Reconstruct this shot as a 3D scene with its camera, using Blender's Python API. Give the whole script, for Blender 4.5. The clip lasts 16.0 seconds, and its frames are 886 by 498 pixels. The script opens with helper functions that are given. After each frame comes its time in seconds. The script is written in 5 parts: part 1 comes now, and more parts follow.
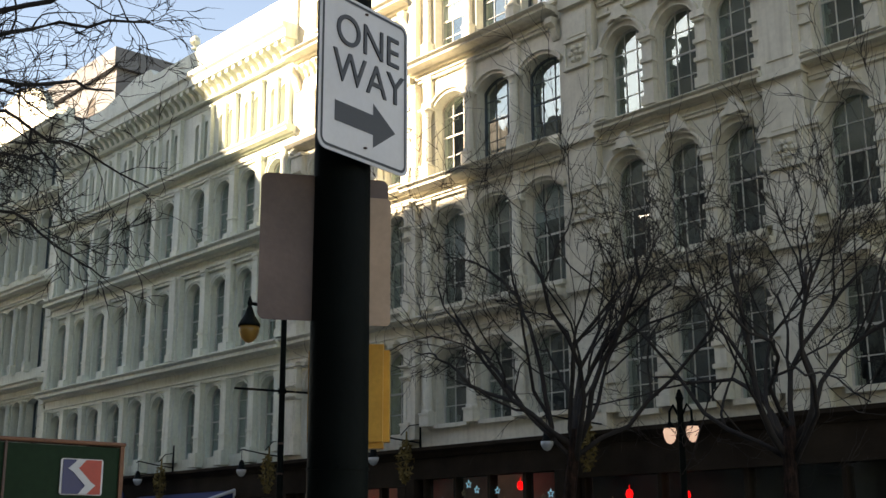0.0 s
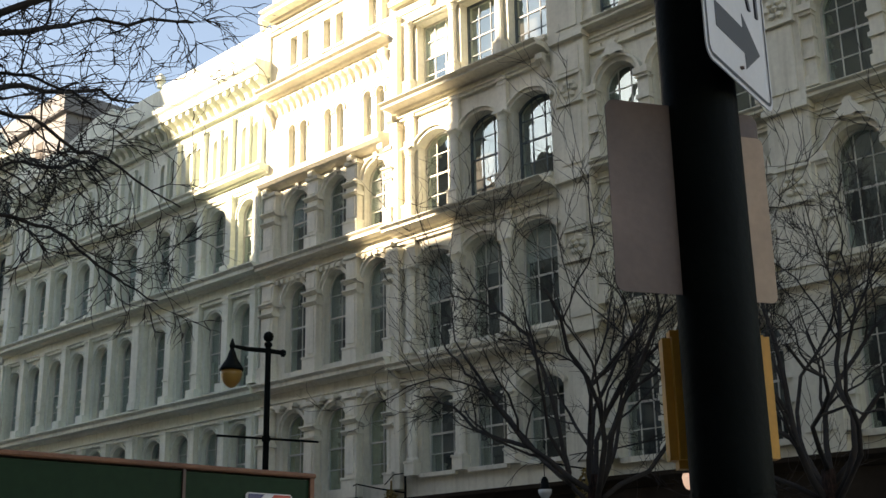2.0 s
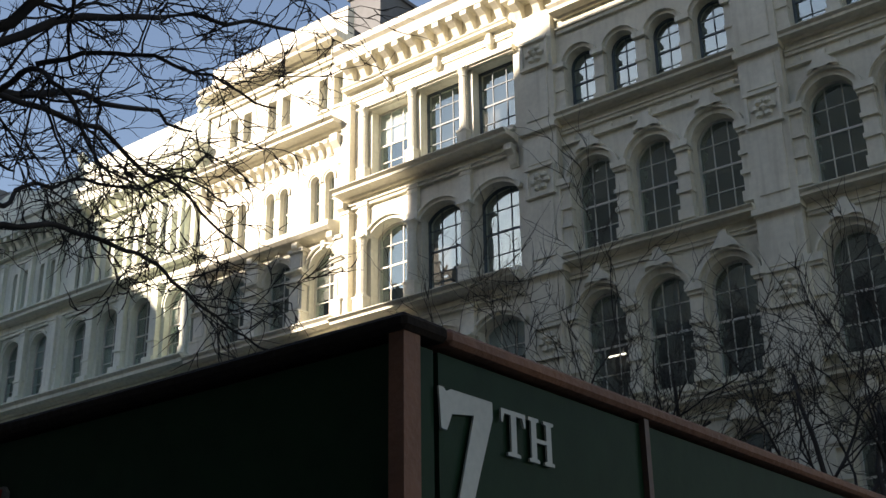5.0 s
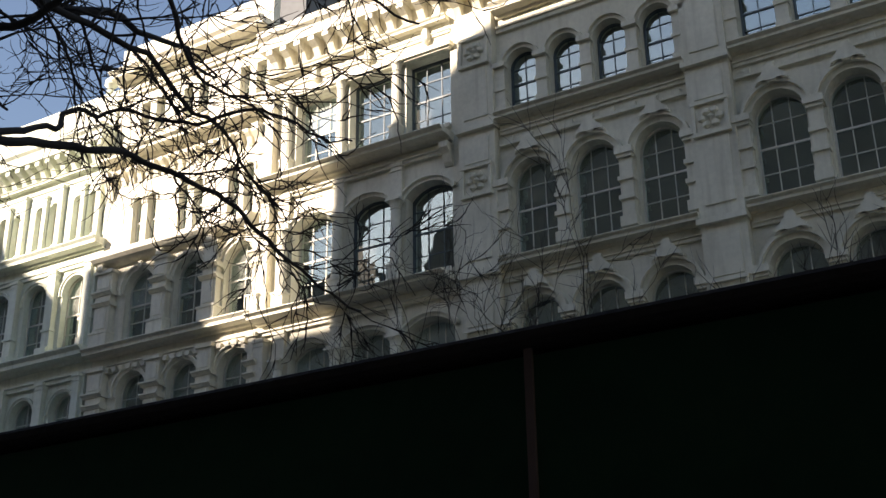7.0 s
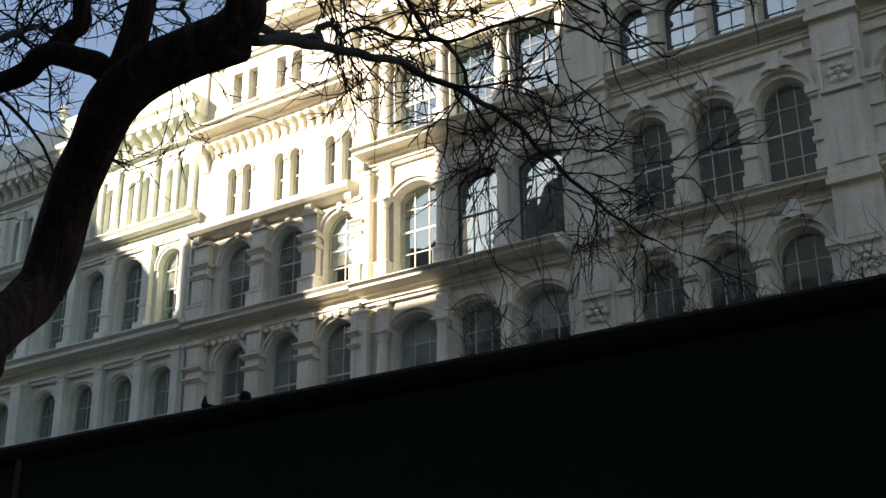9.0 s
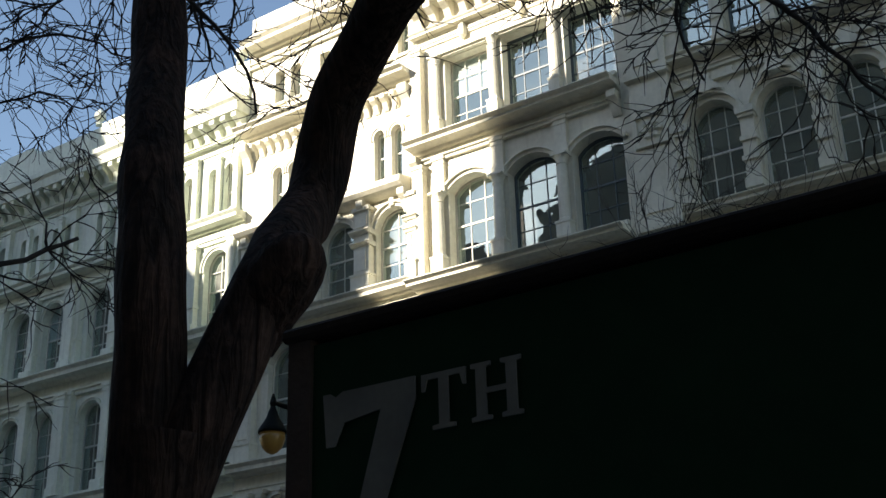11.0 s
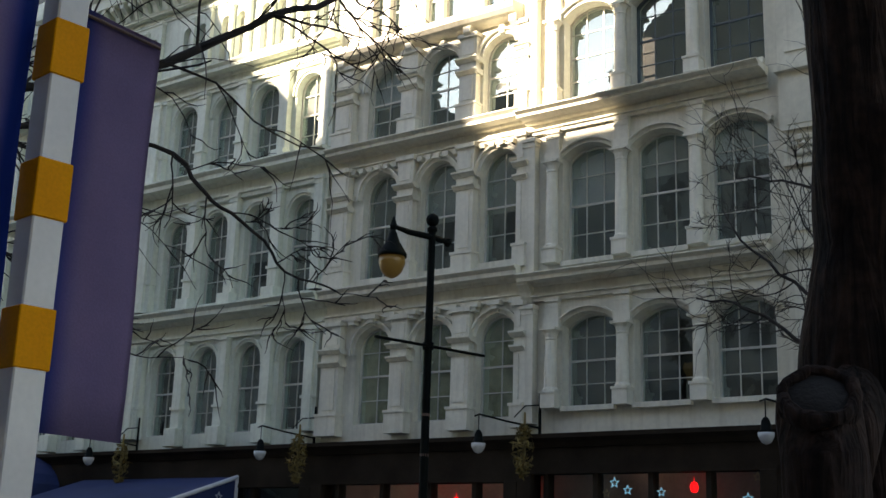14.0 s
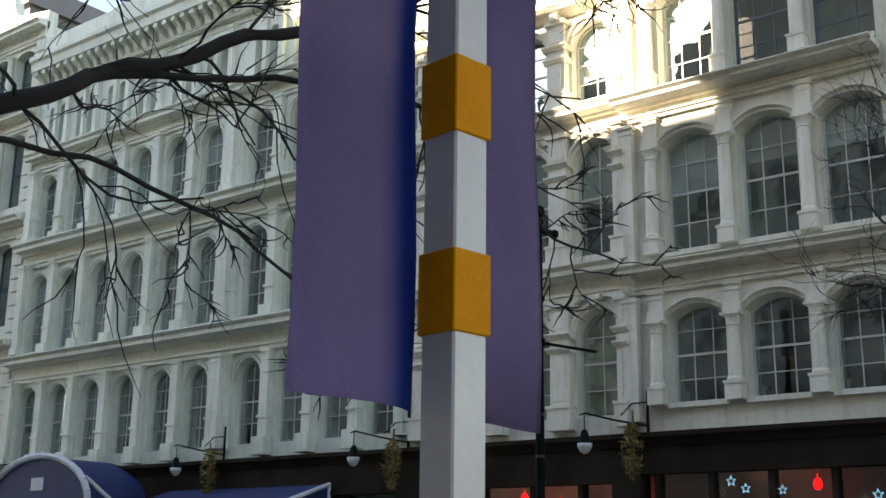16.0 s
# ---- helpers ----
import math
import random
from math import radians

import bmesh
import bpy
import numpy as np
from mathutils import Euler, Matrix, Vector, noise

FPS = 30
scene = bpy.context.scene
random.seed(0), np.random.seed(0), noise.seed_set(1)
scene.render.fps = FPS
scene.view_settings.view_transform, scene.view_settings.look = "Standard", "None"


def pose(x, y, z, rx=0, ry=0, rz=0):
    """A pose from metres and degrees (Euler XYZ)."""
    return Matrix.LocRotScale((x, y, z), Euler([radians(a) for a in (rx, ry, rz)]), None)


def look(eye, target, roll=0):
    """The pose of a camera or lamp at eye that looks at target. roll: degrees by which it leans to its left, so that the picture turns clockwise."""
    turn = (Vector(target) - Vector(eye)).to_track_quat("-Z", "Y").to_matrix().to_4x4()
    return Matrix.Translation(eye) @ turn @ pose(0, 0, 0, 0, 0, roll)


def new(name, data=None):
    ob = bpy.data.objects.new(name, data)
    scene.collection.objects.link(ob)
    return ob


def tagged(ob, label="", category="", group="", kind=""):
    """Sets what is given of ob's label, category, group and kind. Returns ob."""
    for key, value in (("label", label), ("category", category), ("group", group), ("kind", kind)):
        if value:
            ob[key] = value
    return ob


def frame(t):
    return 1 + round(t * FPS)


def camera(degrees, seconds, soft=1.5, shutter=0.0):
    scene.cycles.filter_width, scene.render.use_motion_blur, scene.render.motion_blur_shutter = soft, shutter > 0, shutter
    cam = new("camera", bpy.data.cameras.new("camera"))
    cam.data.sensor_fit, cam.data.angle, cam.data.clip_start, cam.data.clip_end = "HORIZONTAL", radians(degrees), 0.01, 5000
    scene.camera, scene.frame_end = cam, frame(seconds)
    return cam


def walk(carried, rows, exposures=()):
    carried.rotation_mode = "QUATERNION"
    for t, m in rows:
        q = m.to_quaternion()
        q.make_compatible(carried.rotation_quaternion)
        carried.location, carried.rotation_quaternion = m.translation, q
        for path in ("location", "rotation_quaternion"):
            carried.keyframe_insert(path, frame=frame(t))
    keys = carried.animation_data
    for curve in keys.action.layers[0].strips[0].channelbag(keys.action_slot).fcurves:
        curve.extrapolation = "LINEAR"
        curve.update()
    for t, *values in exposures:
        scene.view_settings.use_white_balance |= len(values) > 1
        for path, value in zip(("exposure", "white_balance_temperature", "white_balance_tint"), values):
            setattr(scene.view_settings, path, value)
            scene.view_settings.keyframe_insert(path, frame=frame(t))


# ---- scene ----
cam = camera(41.0, 16.0, soft=1.5)
PATH = [
    (0, (30.254, -27.437, 1.608), (28.828, -26.123, 2.098), -0.31),
    (0.5, (29.775, -27.470, 1.613), (28.361, -26.145, 2.107), -0.54),
    (1, (29.280, -27.506, 1.618), (27.884, -26.165, 2.121), -0.85),
    (1.5, (28.742, -27.561, 1.619), (27.371, -26.205, 2.150), -0.99),
    (2, (28.195, -27.621, 1.630), (26.857, -26.250, 2.202), -1.06),
    (2.5, (27.648, -27.691, 1.639), (26.337, -26.312, 2.257), -0.86),
    (3, (27.078, -27.750, 1.649), (25.789, -26.367, 2.303), -0.86),
    (3.5, (26.507, -27.769, 1.655), (25.242, -26.376, 2.334), -0.93),
    (4, (25.973, -27.709, 1.658), (24.734, -26.306, 2.362), -0.91),
    (4.2, (25.760, -27.691, 1.680), (24.538, -26.279, 2.394), -1.01),
    (6.3, (23.219, -27.913, 1.754), (22.217, -26.368, 2.534), -0.31),
    (6.5, (23.023, -27.896, 1.748), (22.037, -26.339, 2.525), -0.39),
    (7, (22.582, -27.857, 1.775), (21.629, -26.274, 2.541), -0.82),
    (7.5, (22.113, -27.856, 1.793), (21.181, -26.253, 2.544), -1.27),
    (8, (21.642, -27.873, 1.777), (20.695, -26.277, 2.522), -1.47),
    (8.5, (21.185, -27.896, 1.751), (20.194, -26.326, 2.495), -0.96),
    (9, (20.747, -27.930, 1.783), (19.709, -26.386, 2.517), -0.50),
    (9.2, (20.571, -27.931, 1.765), (19.520, -26.393, 2.493), -0.33),
    (11.3, (18.605, -28.045, 1.611), (17.562, -26.513, 2.363), -1.74),
    (11.5, (18.402, -28.068, 1.591), (17.348, -26.533, 2.321), -1.19),
    (12, (18.035, -28.060, 1.540), (16.949, -26.517, 2.205), 1.17),
    (12.5, (17.688, -28.044, 1.505), (16.573, -26.498, 2.110), 1.35),
    (13, (17.263, -28.098, 1.479), (16.137, -26.546, 2.050), 1.88),
    (13.5, (16.835, -28.145, 1.444), (15.705, -26.588, 1.992), 1.78),
    (14, (16.397, -28.216, 1.474), (15.261, -26.652, 1.986), 1.90),
    (14.5, (15.979, -28.218, 1.484), (14.835, -26.648, 1.960), 1.57),
    (15, (15.558, -28.170, 1.470), (14.406, -26.604, 1.941), 1.46),
    (15.5, (15.100, -28.159, 1.464), (13.936, -26.610, 1.959), 0.97),
    (16, (14.673, -28.144, 1.498), (13.474, -26.629, 2.015), 0.77),
]
EXPOSURES = [(0, 2.28, 8300, 20), (2.5, 2.15, 8100, 19), (4.0, 1.64, 7300, 19), (6.5, 1.40, 7000, 20), (8.5, 1.64, 7200, 20), (11.5, 1.53, 6600, 12),
             (12.5, 1.80, 6950, 15), (13.5, 2.42, 7450, 18), (14.5, 2.41, 7500, 17), (15.5, 2.85, 7600, 16), (16.0, 3.00, 7600, 18)]
walk(cam, [(t, look(eye, target, roll)) for t, eye, target, roll in PATH], EXPOSURES)

# ---------------------------------------------------------------- light
SUN_WEST = 28.0        # degrees west of south
SUN_UP = 21.0
world = bpy.data.worlds.new("sky")
scene.world = world
world.use_nodes = True
wn = world.node_tree.nodes
sky = wn.new("ShaderNodeTexSky")
sky.sky_type = "NISHITA"
sky.sun_disc = False
sky.sun_elevation = radians(SUN_UP)
sky.sun_rotation = radians(180 + SUN_WEST)
sky.air_density, sky.dust_density, sky.ozone_density = 1.15, 0.35, 1.6
wn["Background"].inputs[1].default_value = 0.075
world.node_tree.links.new(sky.outputs[0], wn["Background"].inputs[0])
sun_data = bpy.data.lights.new("sun", "SUN")
sun_data.energy, sun_data.angle, sun_data.color = 5.0, radians(0.5), (1.0, 0.93, 0.80)
sun = new("sun", sun_data)
to_sun = Vector((-math.sin(radians(SUN_WEST)) * math.cos(radians(SUN_UP)),
                 -math.cos(radians(SUN_WEST)) * math.cos(radians(SUN_UP)), math.sin(radians(SUN_UP))))
sun.matrix_world = look((0, -40, 60), Vector((0, -40, 60)) - to_sun)


# ---------------------------------------------------------------- materials
def material(name, rough=0.6, metal=0.0):
    m = bpy.data.materials.new(name)
    m.use_nodes = True
    b = m.node_tree.nodes["Principled BSDF"]
    b.inputs["Roughness"].default_value = rough
    b.inputs["Metallic"].default_value = metal
    return m, m.node_tree, b


def surface(name, light, dark, scale=1.0, rough=0.6, metal=0.0, bump=0.3, streak=0.0, fine=14.0, vary=0.12, spec=0.5):
    """Two-scale colour variation: broad stains, fine grain, optional vertical streaks, and relief."""
    m, nt, b = material(name, rough, metal)
    b.inputs["Specular IOR Level"].default_value = spec
    n, ln = nt.nodes, nt.links
    tex = n.new("ShaderNodeTexCoord")
    geo = n.new("ShaderNodeNewGeometry")
    broad = n.new("ShaderNodeTexNoise")
    broad.inputs["Scale"].default_value = scale
    broad.inputs["Detail"].default_value = 6
    ln.new(geo.outputs["Position"], broad.inputs["Vector"])
    grain = n.new("ShaderNodeTexNoise")
    grain.inputs["Scale"].default_value = scale * fine
    grain.inputs["Detail"].default_value = 8
    ln.new(geo.outputs["Position"], grain.inputs["Vector"])
    ramp = n.new("ShaderNodeValToRGB")
    ramp.color_ramp.elements[0].position, ramp.color_ramp.elements[1].position = 0.32, 0.68
    ramp.color_ramp.elements[0].color, ramp.color_ramp.elements[1].color = (*dark, 1), (*light, 1)
    ln.new(broad.outputs["Fac"], ramp.inputs["Fac"])
    mix = n.new("ShaderNodeMix")
    mix.data_type, mix.blend_type = "RGBA", "MULTIPLY"
    mix.inputs["Factor"].default_value = 1.0
    ln.new(ramp.outputs["Color"], mix.inputs["A"])
    r2 = n.new("ShaderNodeMapRange")
    r2.inputs["From Min"].default_value, r2.inputs["From Max"].default_value = 0.3, 0.7
    r2.inputs["To Min"].default_value, r2.inputs["To Max"].default_value = 1 - vary, 1.0
    ln.new(grain.outputs["Fac"], r2.inputs["Value"])
    ln.new(r2.outputs["Result"], mix.inputs["B"])
    out = mix.outputs["Result"]
    if streak:
        mp = n.new("ShaderNodeMapping")
        mp.inputs["Scale"].default_value = (5.0, 5.0, 0.35)
        ln.new(geo.outputs["Position"], mp.inputs["Vector"])
        st = n.new("ShaderNodeTexNoise")
        st.inputs["Scale"].default_value = 1.0
        st.inputs["Detail"].default_value = 5
        ln.new(mp.outputs["Vector"], st.inputs["Vector"])
        r3 = n.new("ShaderNodeMapRange")
        r3.inputs["From Min"].default_value, r3.inputs["From Max"].default_value = 0.5, 0.72
        r3.inputs["To Min"].default_value, r3.inputs["To Max"].default_value = 0.0, streak
        ln.new(st.outputs["Fac"], r3.inputs["Value"])
        mx = n.new("ShaderNodeMix")
        mx.data_type = "RGBA"
        ln.new(r3.outputs["Result"], mx.inputs["Factor"])
        ln.new(out, mx.inputs["A"])
        mx.inputs["B"].default_value = (light[0] * 0.45, light[1] * 0.42, light[2] * 0.36, 1)
        out = mx.outputs["Result"]
    ln.new(out, b.inputs["Base Color"])
    if bump:
        bp = n.new("ShaderNodeBump")
        bp.inputs["Strength"].default_value = bump
        bp.inputs["Distance"].default_value = 0.02
        ln.new(grain.outputs["Fac"], bp.inputs["Height"])
        ln.new(bp.outputs["Normal"], b.inputs["Normal"])
    return m


def glass(name, tint=(0.82, 0.88, 0.87), wave=0.012, mirror=0.29):
    """A thin window pane: clear, with a mirror gloss by Fresnel and slightly uneven old glass."""
    m = bpy.data.materials.new(name)
    m.use_nodes = True
    nt = m.node_tree
    nt.nodes.clear()
    n, ln = nt.nodes, nt.links
    out = n.new("ShaderNodeOutputMaterial")
    clear = n.new("ShaderNodeBsdfTransparent")
    clear.inputs["Color"].default_value = (*tint, 1)
    gloss = n.new("ShaderNodeBsdfGlossy")
    gloss.inputs["Roughness"].default_value = 0.01
    gloss.inputs["Color"].default_value = (0.76, 0.97, 1.0, 1)
    edge = n.new("ShaderNodeLayerWeight")
    edge.inputs["Blend"].default_value = 0.5
    steep = n.new("ShaderNodeMath")
    steep.operation = "POWER"
    steep.inputs[1].default_value = 3.6
    ln.new(edge.outputs["Facing"], steep.inputs[0])
    fr = n.new("ShaderNodeMath")
    fr.operation = "MULTIPLY_ADD"
    fr.inputs[1].default_value, fr.inputs[2].default_value = 1.0 - mirror, mirror
    ln.new(steep.outputs[0], fr.inputs[0])
    mix = n.new("ShaderNodeMixShader")
    geo = n.new("ShaderNodeNewGeometry")
    nz = n.new("ShaderNodeTexNoise")
    nz.inputs["Scale"].default_value = 0.9
    ln.new(geo.outputs["Position"], nz.inputs["Vector"])
    bp = n.new("ShaderNodeBump")
    bp.inputs["Strength"].default_value = 1.0
    bp.inputs["Distance"].default_value = wave
    ln.new(nz.outputs["Fac"], bp.inputs["Height"])
    ln.new(bp.outputs["Normal"], gloss.inputs["Normal"])
    ln.new(fr.outputs[0], mix.inputs[0])
    ln.new(clear.outputs[0], mix.inputs[1])
    ln.new(gloss.outputs[0], mix.inputs[2])
    ln.new(mix.outputs[0], out.inputs[0])
    return m


def lamp_glow(name, colour, strength):
    m, nt, b = material(name, 0.3)
    b.inputs["Base Color"].default_value = (*colour, 1)
    b.inputs["Emission Color"].default_value = (*colour, 1)
    b.inputs["Emission Strength"].default_value = strength
    return m


M_CREAM = surface("cream_painted_stone", (0.76, 0.72, 0.58), (0.58, 0.55, 0.435), 0.5, 0.75, streak=0.35)
M_WHITE = surface("white_painted_iron", (0.79, 0.755, 0.62), (0.61, 0.58, 0.475), 0.5, 0.6, streak=0.35)
M_GREY = surface("pale_grey_painted_iron", (0.765, 0.79, 0.66), (0.61, 0.64, 0.535), 0.5, 0.6, streak=0.35)
M_STONE = surface("grey_stone", (0.74, 0.75, 0.62), (0.60, 0.61, 0.50), 0.5, 0.8, streak=0.4)
M_SASH = surface("painted_sash", (0.68, 0.65, 0.57), (0.52, 0.50, 0.44), 2.0, 0.55, bump=0.1)
M_SASH_DARK = surface("dark_sash", (0.10, 0.13, 0.14), (0.07, 0.09, 0.10), 2.0, 0.5, bump=0.1)
M_GLASS = glass("window_glass")
M_PLATE = glass("plate_glass", wave=0.002, mirror=0.06)
# The darkness of unlit rooms is put into these two colours.
M_ROOM = surface("dim_room_shade", (0.09, 0.08, 0.07), (0.03, 0.027, 0.024), 0.7, 0.9, bump=0.0)
M_ROOM_DARK = surface("dark_room_shade", (0.06, 0.052, 0.045), (0.025, 0.022, 0.02), 0.7, 0.9, bump=0.0)
M_BLIND = surface("roller_blind", (0.30, 0.285, 0.25), (0.20, 0.19, 0.165), 1.5, 0.9, bump=0.1)
M_BLIND_PALE = surface("pale_blind", (0.50, 0.50, 0.48), (0.34, 0.34, 0.33), 1.2, 0.9, bump=0.15)
M_BLIND_GREY = surface("grey_blind", (0.115, 0.10, 0.08), (0.06, 0.053, 0.043), 1.2, 0.9, bump=0.15)
M_BLIND_OLIVE = surface("olive_cream_curtain", (0.55, 0.50, 0.29), (0.26, 0.24, 0.13), 1.8, 0.9, bump=0.3)
M_SHOP = surface("brown_shopfront_paint", (0.038, 0.029, 0.021), (0.021, 0.015, 0.011), 0.8, 0.7, bump=0.2, spec=0.03)
M_ROOF = surface("roof_felt", (0.10, 0.10, 0.10), (0.06, 0.06, 0.06), 1.0, 0.9)
M_BRICK = surface("brown_brick", (0.30, 0.22, 0.17), (0.22, 0.16, 0.12), 0.6, 0.85)
M_TOWER = surface("grey_brown_masonry", (0.17, 0.175, 0.18), (0.13, 0.133, 0.135), 0.3, 0.9)
M_SOUTH = surface("limestone", (0.20, 0.18, 0.155), (0.13, 0.115, 0.10), 0.4, 0.85)
M_ASPHALT = surface("asphalt", (0.06, 0.06, 0.06), (0.04, 0.04, 0.042), 0.6, 0.9, fine=60)
M_PAVING = surface("concrete_paving", (0.32, 0.31, 0.29), (0.24, 0.235, 0.22), 0.8, 0.9, fine=40)
M_BARK = surface("bark", (0.066, 0.036, 0.026), (0.024, 0.015, 0.011), 5.0, 0.9, bump=1.0, fine=6, vary=0.5, spec=0.15)


def furrows(m):
    """Long uneven furrows running up the bark."""
    nt = m.node_tree
    n, ln = nt.nodes, nt.links
    b = n["Principled BSDF"]
    geo = n.new("ShaderNodeNewGeometry")
    mp = n.new("ShaderNodeMapping")
    mp.inputs["Scale"].default_value = (26.0, 26.0, 3.2)
    ln.new(geo.outputs["Position"], mp.inputs["Vector"])
    nz = n.new("ShaderNodeTexNoise")
    nz.inputs["Scale"].default_value = 1.0
    nz.inputs["Detail"].default_value = 7
    nz.inputs["Distortion"].default_value = 0.6
    ln.new(mp.outputs["Vector"], nz.inputs["Vector"])
    bp = n.new("ShaderNodeBump")
    bp.inputs["Strength"].default_value = 1.0
    bp.inputs["Distance"].default_value = 0.05
    ln.new(nz.outputs["Fac"], bp.inputs["Height"])
    ln.new(bp.outputs["Normal"], b.inputs["Normal"])
    old = b.inputs["Base Color"].links[0].from_socket
    mr = n.new("ShaderNodeMapRange")
    mr.inputs["From Min"].default_value, mr.inputs["From Max"].default_value = 0.35, 0.65
    mr.inputs["To Min"].default_value, mr.inputs["To Max"].default_value = 0.35, 1.25
    ln.new(nz.outputs["Fac"], mr.inputs["Value"])
    mx = n.new("ShaderNodeMix")
    mx.data_type, mx.blend_type = "RGBA", "MULTIPLY"
    mx.inputs["Factor"].default_value = 1.0
    ln.new(old, mx.inputs["A"])
    ln.new(mr.outputs[0], mx.inputs["B"])
    ln.new(mx.outputs["Result"], b.inputs["Base Color"])


furrows(M_BARK)
M_TWIG = surface("twig_bark", (0.028, 0.021, 0.017), (0.016, 0.013, 0.011), 6.0, 0.85, bump=0.3)
M_GREEN = surface("green_enamel", (0.010, 0.034, 0.014), (0.007, 0.026, 0.010), 1.5, 0.55, bump=0.05, vary=0.25, spec=0.12)
M_RUST = surface("rusty_steel_edge", (0.24, 0.10, 0.05), (0.14, 0.06, 0.034), 4.0, 0.7, bump=0.3)
M_BLACK = surface("black_green_painted_steel", (0.006, 0.0085, 0.0075), (0.003, 0.0045, 0.004), 2.0, 0.6, bump=0.15, spec=0.05)
# Rust trim on the south side, darkened: its shade is put into the colour.
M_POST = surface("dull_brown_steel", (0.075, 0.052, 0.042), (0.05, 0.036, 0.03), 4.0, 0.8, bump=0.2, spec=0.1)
M_RUST_SHADED = surface("shaded_steel_edge", (0.030, 0.020, 0.014), (0.018, 0.013, 0.010), 4.0, 0.8, bump=0.3, spec=0.1)
M_SIGN = surface("white_reflective_sheet", (0.62, 0.60, 0.60), (0.55, 0.53, 0.53), 3.0, 0.5, bump=0.0, vary=0.05)
M_INK = surface("black_sign_ink", (0.03, 0.03, 0.035), (0.025, 0.025, 0.03), 4.0, 0.5, bump=0.0)
M_ALU = surface("weathered_aluminium", (0.115, 0.062, 0.046), (0.075, 0.042, 0.032), 3.0, 0.6, metal=0.0, bump=0.1)
M_BACK = surface("bare_sign_back", (0.20, 0.135, 0.115), (0.13, 0.088, 0.075), 3.0, 0.6, bump=0.1)
M_TAN = surface("tan_sign_sheet", (0.52, 0.35, 0.24), (0.42, 0.28, 0.19), 3.0, 0.6, bump=0.05)
M_YELLOW = surface("yellow_enamel", (0.70, 0.36, 0.06), (0.60, 0.29, 0.045), 4.0, 0.4, bump=0.05)
M_POLE = surface("white_enamel", (0.70, 0.66, 0.62), (0.62, 0.58, 0.55), 3.0, 0.35, bump=0.03, vary=0.06)
M_ORANGE = surface("amber_enamel", (0.80, 0.30, 0.002), (0.72, 0.26, 0.002), 6.0, 0.6, bump=0.05, spec=0.1)
M_BANNER = surface("purple_banner_cloth", (0.27, 0.205, 0.34), (0.20, 0.155, 0.28), 2.0, 0.8, bump=0.1, fine=60, spec=0.1)


def blue_near_pole(m, inner, outer):
    """A blue that fades across the cloth from the pole side."""
    nt = m.node_tree
    n, ln = nt.nodes, nt.links
    b = n["Principled BSDF"]
    old = b.inputs["Base Color"].links[0].from_socket
    tc = n.new("ShaderNodeTexCoord")
    sp = n.new("ShaderNodeSeparateXYZ")
    ln.new(tc.outputs["Object"], sp.inputs[0])
    ab = n.new("ShaderNodeMath")
    ab.operation = "ABSOLUTE"
    ln.new(sp.outputs["Y"], ab.inputs[0])
    mr = n.new("ShaderNodeMapRange")
    mr.interpolation_type = "SMOOTHSTEP"
    mr.inputs["From Min"].default_value, mr.inputs["From Max"].default_value = inner, outer
    mr.inputs["To Min"].default_value, mr.inputs["To Max"].default_value = 1.0, 0.0
    ln.new(ab.outputs[0], mr.inputs["Value"])
    mx = n.new("ShaderNodeMix")
    mx.data_type = "RGBA"
    ln.new(mr.outputs[0], mx.inputs["Factor"])
    ln.new(old, mx.inputs["A"])
    mx.inputs["B"].default_value = (0.012, 0.04, 0.22, 1)
    ln.new(mx.outputs["Result"], b.inputs["Base Color"])


blue_near_pole(M_BANNER, 0.12, 0.26)
M_BLUE = surface("navy_canvas", (0.012, 0.028, 0.11), (0.009, 0.02, 0.08), 1.0, 0.7, bump=0.15)
M_TRIM = surface("white_canvas_trim", (0.65, 0.67, 0.68), (0.55, 0.57, 0.58), 3.0, 0.7)
M_AMBER = lamp_glow("amber_lamp_glass", (0.22, 0.13, 0.03), 0.015)
M_FROST = surface("frosted_lamp_glass", (0.55, 0.56, 0.55), (0.45, 0.46, 0.45), 5.0, 0.25, bump=0.0)
M_LIT = lamp_glow("lit_lamp_glass", (1.0, 0.74, 0.60), 0.13)
M_RED = lamp_glow("red_lantern", (1.0, 0.008, 0.010), 0.40)
M_STRIP = lamp_glow("warm_strip", (1.0, 0.74, 0.60), 0.30)
M_STAR = lamp_glow("lit_star", (0.30, 0.72, 1.0), 0.10)
M_STAR2 = surface("dull_star", (0.72, 0.52, 0.28), (0.6, 0.42, 0.22), 5, 0.6, bump=0.0)
M_SHOPROOM = surface("shop_interior", (0.50, 0.34, 0.27), (0.30, 0.20, 0.16), 0.9, 0.9, bump=0.0)
M_WREATH = surface("dry_garland", (0.24, 0.165, 0.04), (0.10, 0.075, 0.025), 6.0, 0.9)
M_LOGO_BLUE = surface("blue_sign_paint", (0.012, 0.02, 0.13), (0.01, 0.016, 0.10), 5, 0.4, bump=0.0)
M_LOGO_RED = surface("red_sign_paint", (0.50, 0.028, 0.012), (0.42, 0.022, 0.01), 5, 0.4, bump=0.0)
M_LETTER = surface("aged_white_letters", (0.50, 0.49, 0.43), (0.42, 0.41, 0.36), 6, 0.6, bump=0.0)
# Dim copies of the sign paints: the south face's shade is in the colour.
M_LETTER_DIM = surface("aged_shaded_letters", (0.20, 0.185, 0.155), (0.12, 0.11, 0.095), 6, 0.7, bump=0.0)
M_RED_DIM = surface("shaded_red_paint", (0.22, 0.015, 0.008), (0.15, 0.01, 0.006), 5, 0.7, bump=0.0)
